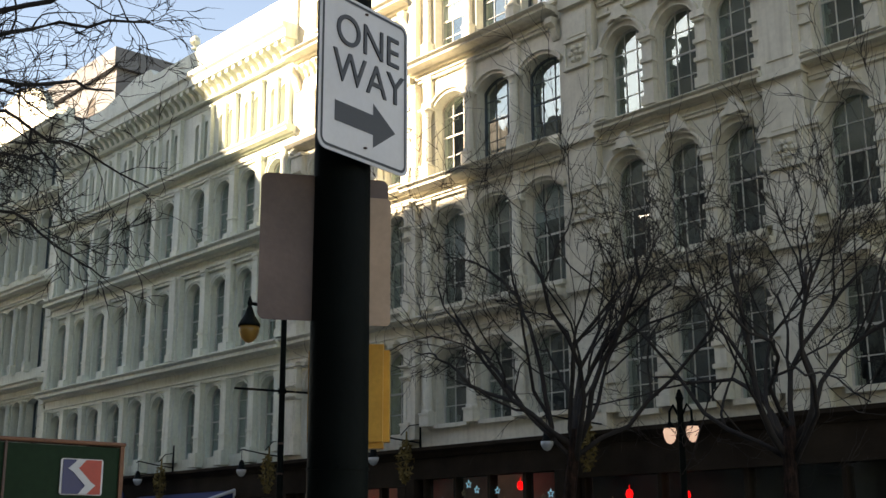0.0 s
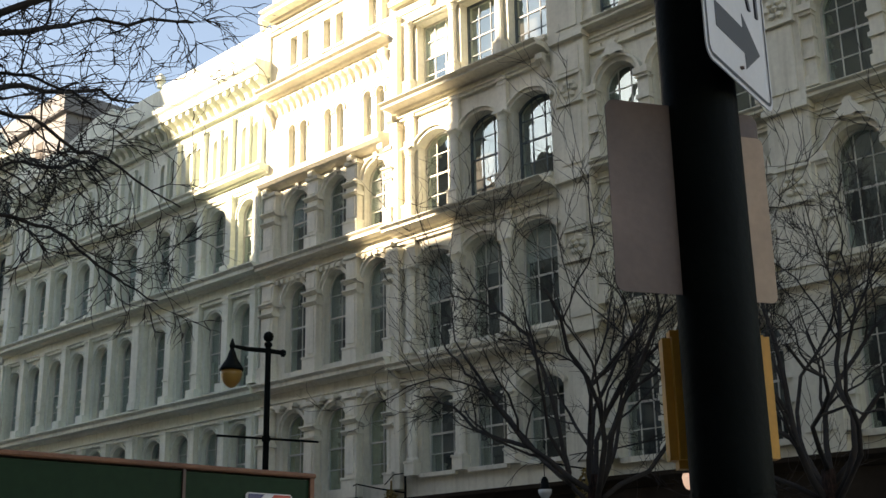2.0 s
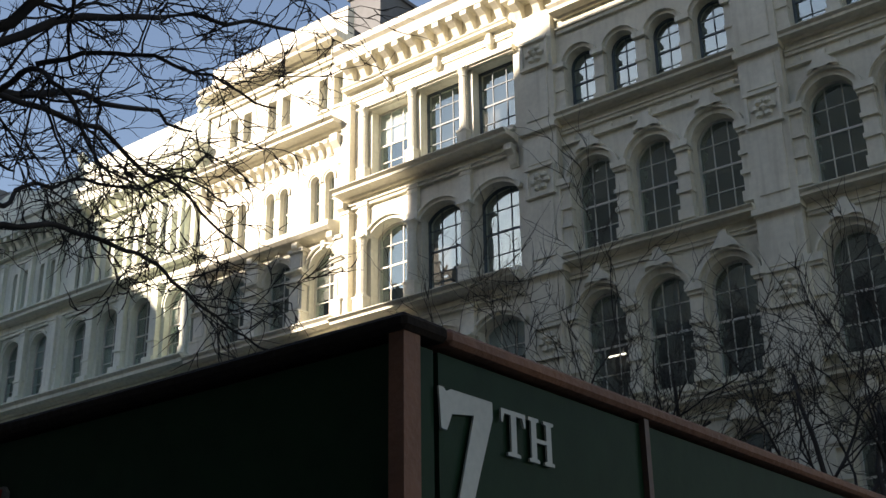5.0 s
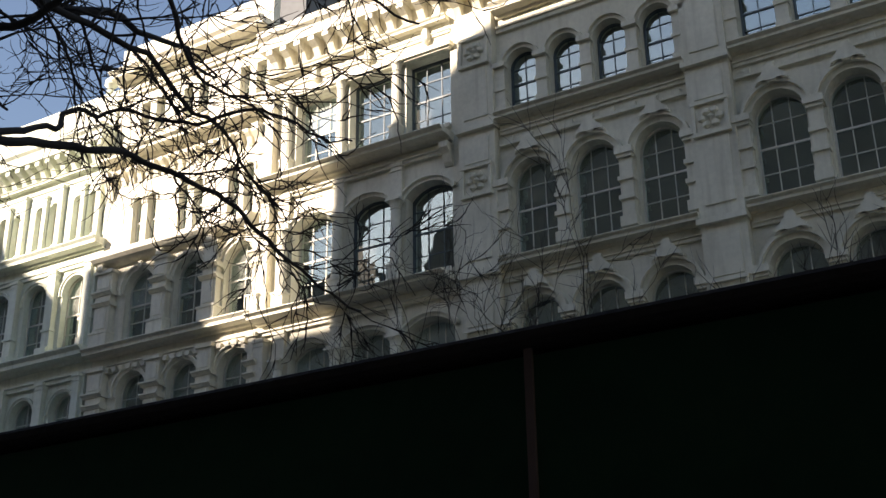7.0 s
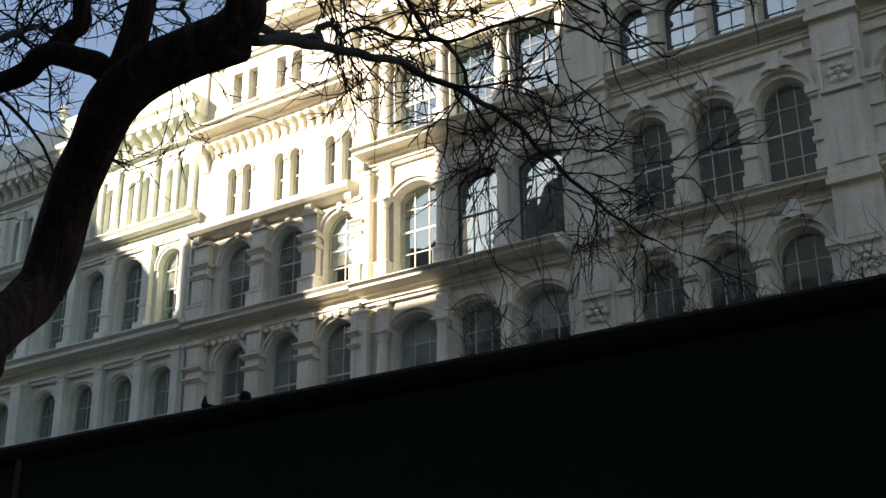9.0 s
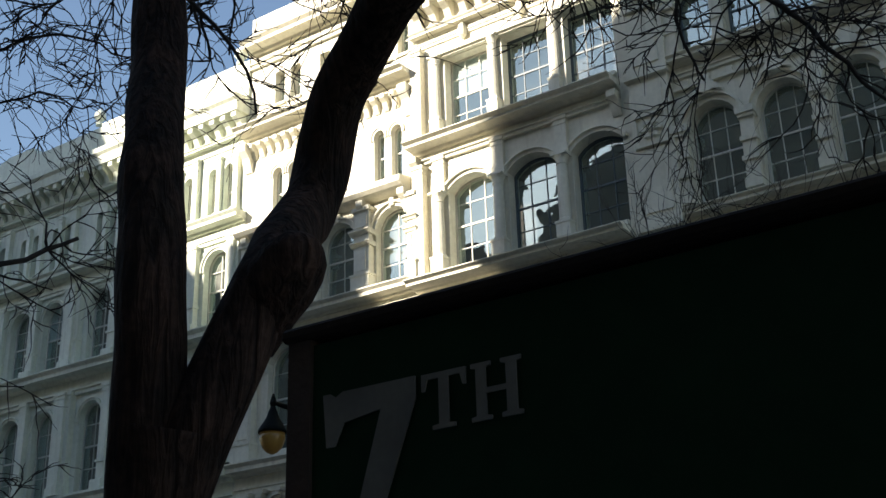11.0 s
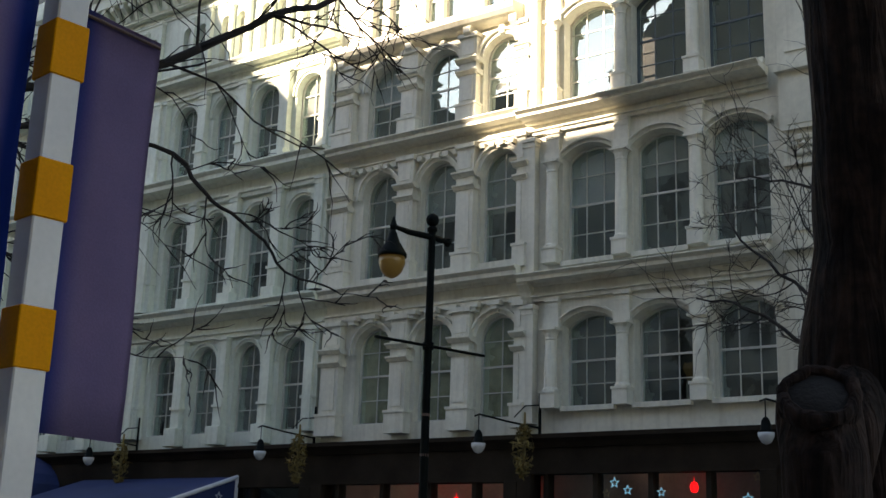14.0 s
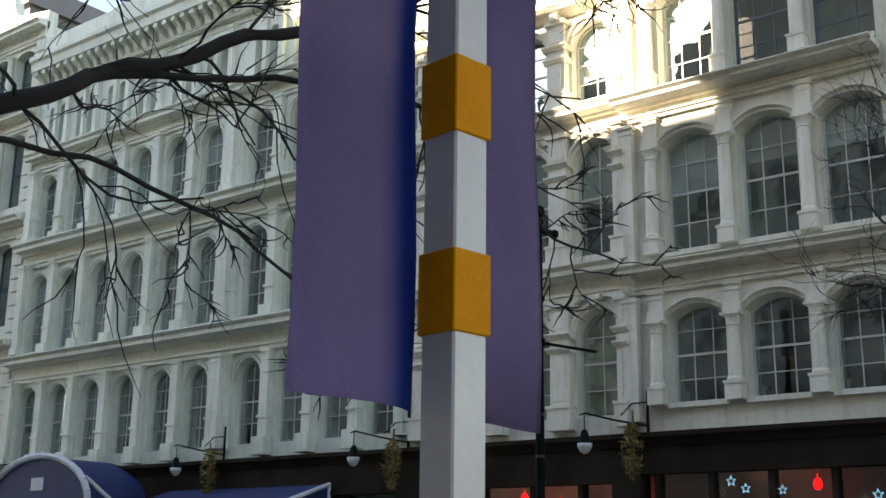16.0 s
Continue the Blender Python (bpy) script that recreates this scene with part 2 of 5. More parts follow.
M_BLUE_DIM = surface("shaded_blue_paint", (0.012, 0.014, 0.05), (0.008, 0.01, 0.035), 5, 0.7, bump=0.0)
M_TUBE = lamp_glow("fluorescent_tube", (1.0, 0.95, 0.8), 2.5)


# ---------------------------------------------------------------- mesh helpers
def part(name, bm, mat, parent=None, label="", smooth=False):
    me = bpy.data.meshes.new(name)
    bm.to_mesh(me)
    bm.free()
    me.materials.append(mat)
    if smooth:
        me.polygons.foreach_set("use_smooth", [True] * len(me.polygons))
    ob = new(name, me)
    ob.parent = parent
    if label:
        tagged(ob, label)
    return ob


def thing(name, label, category, group="", at=(0, 0, 0)):
    ob = tagged(new(name), label, category, group)
    ob.location = at
    return ob


def box(bm, x0, x1, y0, y1, z0, z1):
    v = [bm.verts.new(c) for c in ((x0, y0, z0), (x1, y0, z0), (x1, y1, z0), (x0, y1, z0),
                                   (x0, y0, z1), (x1, y0, z1), (x1, y1, z1), (x0, y1, z1))]
    for f in ((0, 3, 2, 1), (4, 5, 6, 7), (0, 1, 5, 4), (1, 2, 6, 5), (2, 3, 7, 6), (3, 0, 4, 7)):
        bm.faces.new([v[i] for i in f])
    return v


def boxes(*rows):
    bm = bmesh.new()
    for r in rows:
        box(bm, *r)
    return bm


def bevelled(bm, w=0.01, seg=2):
    bmesh.ops.bevel(bm, geom=list(bm.edges), offset=w, segments=seg, affect="EDGES", clamp_overlap=True)
    return bm


def profile_x(bm, x0, x1, pts):
    """A moulding along x: pts are (y, z), going round, capped at both ends."""
    a = [bm.verts.new((x0, y, z)) for y, z in pts]
    b = [bm.verts.new((x1, y, z)) for y, z in pts]
    n = len(pts)
    for i in range(n):
        j = (i + 1) % n
        bm.faces.new((a[i], a[j], b[j], b[i]))
    bm.faces.new(a[::-1])
    bm.faces.new(b)


def lathe(bm, pts, seg=12, x=0.0, y=0.0, z=0.0):
    rings = []
    for r, h in pts:
        rings.append([bm.verts.new((x + r * math.cos(2 * math.pi * i / seg), y + r * math.sin(2 * math.pi * i / seg), z + h)) for i in range(seg)])
    for a, b in zip(rings, rings[1:]):
        for i in range(seg):
            j = (i + 1) % seg
            bm.faces.new((a[i], a[j], b[j], b[i]))
    bm.faces.new(rings[0][::-1])
    bm.faces.new(rings[-1])


def prism(bm, pts, y0, y1):
    """A flat shape in x-z, extruded along y."""
    a = [bm.verts.new((x, y0, z)) for x, z in pts]
    b = [bm.verts.new((x, y1, z)) for x, z in pts]
    n = len(pts)
    for i in range(n):
        j = (i + 1) % n
        bm.faces.new((a[j], a[i], b[i], b[j]))
    bm.faces.new(a)
    bm.faces.new(b[::-1])


def tube(bm, points, radii, seg=8):
    rings = []
    for k, p in enumerate(points):
        p = Vector(p)
        q = Vector(points[min(k + 1, len(points) - 1)]) - Vector(points[max(k - 1, 0)])
        q.normalize()
        u = q.cross(Vector((0.31, 0.17, 0.93)))
        u = u.normalized() if u.length > 1e-3 else Vector((1, 0, 0))
        w = q.cross(u)
        rings.append([bm.verts.new(p + radii[k] * (u * math.cos(6.28318 * i / seg) + w * math.sin(6.28318 * i / seg))) for i in range(seg)])
    for a, b in zip(rings, rings[1:]):
        for i in range(seg):
            j = (i + 1) % seg
            bm.faces.new((a[i], a[j], b[j], b[i]))
    bm.faces.new(rings[0][::-1])
    bm.faces.new(rings[-1])


# ---------------------------------------------------------------- openings
def arch(w, h, rise, n=12):
    """Half outline of an opening of width w and height h, left springing to right springing; rise of the arch."""
    if rise <= 0:
        return [(-w / 2, h), (w / 2, h)]
    if rise >= w / 2 - 1e-6:
        r, c = w / 2, h - w / 2
        return [(-r * math.cos(math.pi * i / n), c + r * math.sin(math.pi * i / n)) for i in range(n + 1)]
    r = (w * w / 4 + rise * rise) / (2 * rise)
    a = math.asin(w / 2 / r)
    return [(r * math.sin(-a + 2 * a * i / n), h - r + r * math.cos(-a + 2 * a * i / n)) for i in range(n + 1)]


def wall_cell(bm, x0, x1, z0, z1, cx, w, zb, zt, rise, depth=0.32):
    """One stretch of wall with an opening through it; outer face at y=0."""
    top = [(cx + a, zb + b) for a, b in arch(w, zt - zb, rise)]
    L, R = cx - w / 2, cx + w / 2

    def quad(a, b, c, d):
        bm.faces.new([bm.verts.new((p[0], 0, p[1])) for p in (a, b, c, d)])
    quad((x0, z0), (x1, z0), (x1, zb), (x0, zb))
    zs = top[0][1]
    quad((x0, zb), (L, zb), (L, zs), (x0, zs))
    quad((R, zb), (x1, zb), (x1, zs), (R, zs))
    quad((x0, zs), (L, zs), (L, z1), (x0, z1))
    quad((R, zs), (x1, zs), (x1, z1), (R, z1))
    for a, b in zip(top, top[1:]):
        quad(a, b, (b[0], z1), (a[0], z1))
    ring = [(L, zb), (R, zb)] + top[::-1]
    for a, b in zip(ring, ring[1:] + ring[:1]):
        if a == b:
            continue
        bm.faces.new([bm.verts.new(c) for c in ((a[0], 0, a[1]), (a[0], depth, a[1]), (b[0], depth, b[1]), (b[0], 0, b[1]))])


def ring_of(bm, w, h, rise, t, y0, y1, foot=True, closed=False):
    """A frame of thickness t inside an opening outline (its base at z=0, centred on x=0)."""
    outer = [(-w / 2, 0)] + arch(w, h, rise) + [(w / 2, 0)]
    inner = [(-w / 2 + t, t if foot else 0)] + [(x, z + (t if foot else 0)) for x, z in arch(w - 2 * t, h - t - (t if foot else 0), min(rise, w / 2 - t) if rise else 0)] + [(w / 2 - t, t if foot else 0)]
    n = len(outer)
    idx = list(range(n))
    pairs = list(zip(idx, idx[1:])) + ([(n - 1, 0)] if foot else [])
    V = {}
    for k, pts in (("o", outer), ("i", inner)):
        for y in (y0, y1):
            V[k, y] = [bm.verts.new((p[0], y, p[1])) for p in pts]
    for i, j in pairs:
        bm.faces.new((V["o", y0][i], V["o", y0][j], V["i", y0][j], V["i", y0][i]))
        bm.faces.new((V["o", y1][j], V["o", y1][i], V["i", y1][i], V["i", y1][j]))
        bm.faces.new((V["o", y1][i], V["o", y1][j], V["o", y0][j], V["o", y0][i]))
        bm.faces.new((V["i", y0][i], V["i", y0][j], V["i", y1][j], V["i", y1][i]))


SASH_CACHE = {}


def sash_meshes(w, h, rise, cols, rows, mat):
    key = (round(w, 3), round(h, 3), round(rise, 3), cols, rows, mat.name)
    if key in SASH_CACHE:
        return SASH_CACHE[key]
    bm = bmesh.new()
    ring_of(bm, w, h, rise, 0.06, 0.0, 0.09)
    tops = arch(w - 0.1, h - 0.05, min(rise, w / 2 - 0.05) if rise else 0)

    def top_at(x):
        for a, b in zip(tops, tops[1:]):
            if a[0] <= x <= b[0]:
                f = (x - a[0]) / max(b[0] - a[0], 1e-6)
                return a[1] + f * (b[1] - a[1])
        return tops[0][1]
    for i in range(1, cols):
        x = -w / 2 + w * i / cols
        box(bm, x - 0.013, x + 0.013, 0.02, 0.06, 0.055, top_at(x))
    for j in range(1, rows):
        z = h * j / rows
        half = w / 2 - 0.05
        if z > tops[0][1]:
            ok = [abs(p[0]) for p in tops if p[1] >= z]
            half = max(ok) if ok else 0.05
        t = 0.03 if j == rows // 2 else 0.013
        box(bm, -half, half, 0.015 if j == rows // 2 else 0.022, 0.065, z - t, z + t)
    me = bpy.data.meshes.new("window")
    bm.to_mesh(me)
    bm.free()
    me.materials.append(mat)
    bm = bmesh.new()
    pts = [(-w / 2 + 0.03, 0.03), (w / 2 - 0.03, 0.03)] + [(x, z) for x, z in arch(w - 0.06, h - 0.03, min(rise, w / 2 - 0.03) if rise else 0)][::-1]
    bm.faces.new([bm.verts.new((x, 0.045, z)) for x, z in pts])
    gl = bpy.data.meshes.new("pane")
    bm.to_mesh(gl)
    bm.free()
    gl.materials.append(M_GLASS)
    SASH_CACHE[key] = me, gl
    return me, gl


RNG = random.Random(7)


def window(parent, cx, zb, w, h, rise, cols=2, rows=4, mat=None, blind=0.5, y=0.27, drops=(0.3, 0.4, 0.5, 0.5, 0.6, 0.8), cloth=None):
    me, gl = sash_meshes(w, h, rise, cols, rows, mat or M_SASH)
    o = new("window", me)
    o.parent, o.location = parent, (cx, y, zb)
    p = new("pane", gl)
    p.parent = o
    p.visible_shadow = False
    if RNG.random() < blind:
        foot = h - max(h * RNG.choice(drops), rise + 0.15)
        head = arch(w, h, rise) if rise else [(-w / 2, h), (w / 2, h)]
        bm = bmesh.new()
        prism(bm, [(head[-1][0], foot), (head[0][0], foot)] + head, 0.10, 0.11)
        part("blind", bm, cloth or RNG.choice((M_BLIND, M_BLIND, M_BLIND_PALE, M_BLIND_GREY)), o)
    return o


MESH_CACHE = {}


def shared(key, make, name, mat, parent, x, y, z):
    """A repeated ornament: built once, then placed on the same mesh."""
    if key not in MESH_CACHE:
        bm = make()
        me = bpy.data.meshes.new(name)
        bm.to_mesh(me)
        bm.free()
        me.materials.append(mat)
        MESH_CACHE[key] = me
    o = new(name, MESH_CACHE[key])
    o.parent, o.location = parent, (x, y, z)
    return o


def archivolt(parent, key, cx, zb, w, h, rise, mat, t=0.14, proud=0.07):
    def make():
        bm = bmesh.new()
        ww = w + 2 * t
        outer = [(x, z + (t if rise else t)) for x, z in arch(ww, h, rise + t * 0.6 if 0 < rise < w / 2 - 0.01 else (ww / 2 if rise else 0))]
        inner = arch(w, h, rise)
        drop = 0.12
        outer = [(outer[0][0], outer[0][1] - drop)] + outer + [(outer[-1][0], outer[-1][1] - drop)]
        inner = [(inner[0][0], outer[0][1])] + inner + [(inner[-1][0], outer[-1][1])]
        for k in range(len(outer) - 1):
            o0, o1, i0, i1 = outer[k], outer[k + 1], inner[k], inner[k + 1]
            m0 = ((o0[0] * 2 + i0[0]) / 3, (o0[1] * 2 + i0[1]) / 3)
            m1 = ((o1[0] * 2 + i1[0]) / 3, (o1[1] * 2 + i1[1]) / 3)
            for (a, b, ya, yb) in ((o0, o1, 0.0, -proud), ):
                bm.faces.new([bm.verts.new(c) for c in ((a[0], 0, a[1]), (a[0], -proud, a[1]), (b[0], -proud, b[1]), (b[0], 0, b[1]))])
            bm.faces.new([bm.verts.new(c) for c in ((o0[0], -proud, o0[1]), (m0[0], -proud, m0[1]), (m1[0], -proud, m1[1]), (o1[0], -proud, o1[1]))])
            bm.faces.new([bm.verts.new(c) for c in ((m0[0], -proud, m0[1]), (m0[0], -proud * 0.45, m0[1]), (m1[0], -proud * 0.45, m1[1]), (m1[0], -proud, m1[1]))])
            bm.faces.new([bm.verts.new(c) for c in ((m0[0], -proud * 0.45, m0[1]), (i0[0], -proud * 0.45, i0[1]), (i1[0], -proud * 0.45, i1[1]), (m1[0], -proud * 0.45, m1[1]))])
            bm.faces.new([bm.verts.new(c) for c in ((i0[0], -proud * 0.45, i0[1]), (i0[0], 0, i0[1]), (i1[0], 0, i1[1]), (i1[0], -proud * 0.45, i1[1]))])
        return bm
    return shared(("arch", key, round(w, 2), round(h, 2)), make, "archivolt", mat, parent, cx, 0, zb)


def cornice(parent, x0, x1, z0, z1, out, mat, name="cornice", label=""):
    """A run of entablature: architrave, sunk frieze, and a deep undercut crown with a drip."""
    h = z1 - z0
    out *= 1.55
    pts = [(0.0, z0 - 0.04), (-out * 0.16, z0 - 0.04), (-out * 0.16, z0 + h * 0.10), (-out * 0.26, z0 + h * 0.12), (-out * 0.26, z0 + h * 0.20), (-out * 0.08, z0 + h * 0.23),
           (-out * 0.08, z0 + h * 0.56), (-out * 0.22, z0 + h * 0.58), (-out * 0.30, z0 + h * 0.68), (-out * 0.74, z0 + h * 0.72), (-out * 0.74, z0 + h * 0.69), (-out * 0.82, z0 + h * 0.69),
           (-out * 0.82, z0 + h * 0.84), (-out * 0.95, z0 + h * 0.92), (-out, z0 + h * 0.95), (-out, z1), (0.0, z1 + 0.03)]
    bm = bmesh.new()
    profile_x(bm, x0, x1, pts[::-1])
    return part(name, bm, mat, parent, label)


def pilaster(parent, key, cx, z0, z1, w, out, mat, name="pilaster", bands=()):
    h = z1 - z0

    def make():
        bm = boxes((-w / 2, w / 2, -out, 0, 0, h))
        box(bm, -w / 2 - 0.04, w / 2 + 0.04, -out - 0.05, 0, 0, 0.32)
        box(bm, -w / 2 - 0.03, w / 2 + 0.03, -out - 0.04, 0, h - 0.12, h)
        box(bm, -w / 2 - 0.02, w / 2 + 0.02, -out - 0.02, 0, h - 0.28, h - 0.22)
        for b in bands:
            box(bm, -w / 2 - 0.045, w / 2 + 0.045, -out - 0.05, 0, b - 0.05, b + 0.04)
        return bm
    return shared(("pil", key, round(h, 2), round(w, 2)), make, name, mat, parent, cx, 0, z0)


def column(parent, key, cx, z0, z1, r, mat, bands=()):
    """An engaged column with pedestal, base, shaft and leafy capital."""
    h = z1 - z0

    def make():
        bm = bmesh.new()
        box(bm, -r * 1.25, r * 1.25, -r * 2.0, 0, 0, 0.45)
        box(bm, -r * 1.4, r * 1.4, -r * 2.15, 0, 0.40, 0.47)
        pts = [(r * 1.2, 0.47), (r * 1.2, 0.53), (r, 0.58), (r * 0.98, h * 0.5), (r * 0.86, h - 0.34), (r * 1.0, h - 0.33), (r * 1.0, h - 0.30), (r * 0.9, h - 0.28), (r * 1.05, h - 0.16), (r * 1.35, h - 0.07)]
        lathe(bm, pts, 12, 0, -r * 0.9, 0)
        box(bm, -r * 1.45, r * 1.45, -r * 2.2, 0, h - 0.07, h)
        for b in bands:
            lathe(bm, [(r * 1.15, b - 0.05), (r * 1.2, b), (r * 1.15, b + 0.05)], 12, 0, -r * 0.9, 0)
        return bm
    return shared(("col", key, round(h, 2)), make, "column", mat, parent, cx, 0, z0)


def brackets(parent, key, xs, z, w, d, h, mat):
    def make():
        bm = bmesh.new()
        a = [(-d, h), (-d, h * 0.72), (-d * 0.55, h * 0.5), (-d * 0.3, h * 0.15), (-d * 0.12, 0), (0, 0), (0, h)]
        profile_x(bm, -w / 2, w / 2, a)
        return bm
    for x in xs:
        shared(("bracket", key), make, "bracket", mat, parent, x, 0, z)


def wall_row(bm, x0, x1, z0, z1, centres, w, zb, zt, rise, depth=0.32):
    xs = [x0] + [(a + b) / 2 for a, b in zip(centres, centres[1:])] + [x1]
    for c, a, b in zip(centres, xs, xs[1:]):
        wall_cell(bm, a, b, z0, z1, c, w, zb, zt, rise, depth)


def core(parent, x0, x1, z1, mat_side, y1=14.0, room=None):
    """The body behind the front: side walls, roof, back, and a solid block coloured as dark as unlit rooms."""
    bm = bmesh.new()
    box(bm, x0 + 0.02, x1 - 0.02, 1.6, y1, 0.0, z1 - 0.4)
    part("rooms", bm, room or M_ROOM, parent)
    bm = boxes((x0 + 0.002, x1 - 0.002, 0.34, 1.6, z1 - 0.5, z1 - 0.25))
    part("roof", bm, M_ROOF, parent)
    part("side_wall", boxes((x0 + 0.002, x0 + 0.02, 0.002, 1.6, 5, z1 - 0.5)), mat_side, parent)
    part("side_wall", boxes((x1 - 0.02, x1 - 0.002, 0.002, 1.6, 5, z1 - 0.5)), mat_side, parent)


# ---------------------------------------------------------------- ground
def slab(name, rows, mat, label, category="ground"):
    return tagged(part(name, boxes(*rows), mat), label, category, kind="structure")


slab("ground", [(-900, 900, -900, 900, -0.60, -0.20)], M_ASPHALT, "dark asphalt ground reaching the horizon")
slab("road", [(-300, 300, -20.5, -6.9, -0.19, -0.15)], M_ASPHALT, "dark asphalt street between the two pavements", "road")
slab("pavement", [(-300, 300, -6.7, 0.6, -0.19, 0.0)], M_PAVING, "grey concrete pavement below the shopfronts", "pavement")
slab("pavement_south", [(-300, 300, -36, -20.7, -0.19, 0.0)], M_PAVING, "grey concrete pavement beside the stair enclosure", "pavement")
slab("kerb", [(-300, 300, -6.9, -6.7, -0.19, 0.01)], M_STONE, "pale granite kerb along the street", "kerb")
slab("kerb_south", [(-300, 300, -20.7, -20.5, -0.19, 0.01)], M_STONE, "pale granite kerb along the street", "kerb")

SHOP_TOP = 4.95


# ---------------------------------------------------------------- long front with narrow arches
def building_d():
    b = thing("commercial_building", "long pale grey cast-iron front with narrow round-arched windows", "building", "street fronts")
    x0, x1 = -31.0, -8.62
    right = [-9.98, -12.06, -14.13, -16.2][::-1]
    left = [-18.95, -21.0, -23.2, -25.35, -27.5, -29.6][::-1]
    cols = left + right
    w = 1.24
    bm = bmesh.new()
    rows = [(5.45, 8.48, 4.95, 9.2), (10.02, 13.34, 9.2, 14.3), (14.88, 17.80, 14.3, 18.6)]
    for zb, zt, z0, z1 in rows:
        wall_row(bm, x0, x1, z0, z1, cols, w, zb, zt, w / 2, 0.5)
    pairs = []
    for c in cols:
        pairs += [c - 0.40, c + 0.40]
    wall_row(bm, x0, x1, 18.6, 22.0, pairs, 0.46, 19.05, 21.15, 0.23)
    part("wall", bm, M_GREY, b)
    for zb, zt, z0, z1 in rows:
        for c in cols:
            window(b, c, zb, w, zt - zb, w / 2, 2, 4, M_SASH, blind=0.85, y=0.25, drops=(0.5, 0.6, 0.8, 0.97, 0.97))
            archivolt(b, "d", c, zb, w, zt - zb, w / 2, M_GREY, 0.13, 0.10)
        mids = [(a + c) / 2 for a, c in zip(left, left[1:])] + [(a + c) / 2 for a, c in zip(right, right[1:])]
        for m in mids:
            pilaster(b, "dm", m, zb - 0.1, z1 - 0.5, 0.40, 0.24, M_GREY, bands=(1.0,))
            shared("d_ped", lambda: bevelled(boxes((-0.3, 0.3, -0.42, 0, 0, 0.62)), 0.02, 1), "pedestal", M_GREY, b, m, 0, zb - 0.42)
        for m, ww in ((-17.58, 0.95), (x0 + 0.45, 0.75), (x1 - 0.36, 0.6)):
            pilaster(b, ("dp", ww), m, zb - 0.1, z1 - 0.5, ww, 0.26, M_GREY, bands=(1.1,))
            pilaster(b, ("dq", ww), m, zb - 0.1, z1 - 0.5, ww * 0.55, 0.38, M_GREY)
    for c in pairs:
        window(b, c, 19.05, 0.46, 2.1, 0.23, 1, 2, M_SASH, blind=0.2, y=0.24)
    for k, c in enumerate(cols):
        pilaster(b, "dt", c + 0.92, 18.9, 21.7, 0.24, 0.20, M_GREY)
        pilaster(b, "dtt", c, 18.9, 21.5, 0.20, 0.14, M_GREY)
    cornice(b, x0, x1, 8.72, 9.75, 0.50, M_GREY)
    cornice(b, x0, x1, 13.72, 14.70, 0.50, M_GREY)
    cornice(b, x0, x1, 18.10, 18.92, 0.40, M_GREY)
    cornice(b, x0, x1, 21.75, 22.1, 0.22, M_GREY, "string_course")
    brackets(b, "d", [x0 + 0.3 + 0.56 * i for i in range(40)], 22.12, 0.24, 0.62, 0.72, M_GREY)
    bm = bmesh.new()
    profile_x(bm, x0, x1, [(0, 23.55), (-0.85, 23.5), (-0.85, 23.3), (-0.72, 23.2), (-0.68, 22.84), (0, 22.84)])
    part("cornice", bm, M_GREY, b)
    bm = boxes((x0, x1, -0.06, 0.32, 22.0, 22.86))
    part("frieze", bm, M_GREY, b)
    # stepped parapet
    bm = bmesh.new()
    prism(bm, [(x0, 23.52), (x1, 23.52), (x1, 25.15), (-16.9, 25.15), (-16.9, 25.0), (-21.0, 25.0), (-21.4, 25.45), (-23.0, 25.45), (-26.2, 24.7), (x0, 24.7)], -0.12, 0.32)
    part("parapet", bm, M_GREY, b)
    for x in (-17.1, -9.1):
        shared("d_urn", lambda: (lambda m: (lathe(m, [(0.16, 0), (0.16, 0.1), (0.08, 0.16), (0.26, 0.36), (0.24, 0.55), (0.05, 0.75)], 10), m)[1])(bmesh.new()), "finial", M_GREY, b, x, -0.1, 25.13)
    core(b, x0, x1, 24.6, M_GREY)
    return b


def banded_pier(parent, key, cx, z0, z1, w, out, spring, mat):
    """A flat pier: pedestal, panelled shaft, two stacked bands at the springing, plain head with a cap."""
    h = z1 - z0

    def make():
        bm = boxes((-w / 2, w / 2, -out, 0, 0, h))
        box(bm, -w / 2 - 0.06, w / 2 + 0.06, -out - 0.10, 0, -0.25, 0.36)
        box(bm, -w / 2 - 0.09, w / 2 + 0.09, -out - 0.13, 0, 0.36, 0.44)
        box(bm, -w / 2 + 0.12, w / 2 - 0.12, -out - 0.035, 0, 0.56, spring - 0.55)
        for z, g in ((spring, 0.17), (spring - 0.40, 0.14)):
            profile_x(bm, -w / 2 - g * 0.6, w / 2 + g * 0.6, [(0, z + 0.09), (-out - g, z + 0.08), (-out - g, z + 0.03), (-out - g * 0.6, z), (-out - g * 0.3, z - 0.07), (0, z - 0.08)])
        box(bm, -w / 2 + 0.08, w / 2 - 0.08, -out - 0.03, 0, spring + 0.2, h - 0.3)
        box(bm, -w / 2 - 0.05, w / 2 + 0.05, -out - 0.08, 0, h - 0.14, h)
        return bm
    return shared(("bpier", key, round(h, 2), round(spring, 2)), make, "pier", mat, parent, cx, 0, z0)


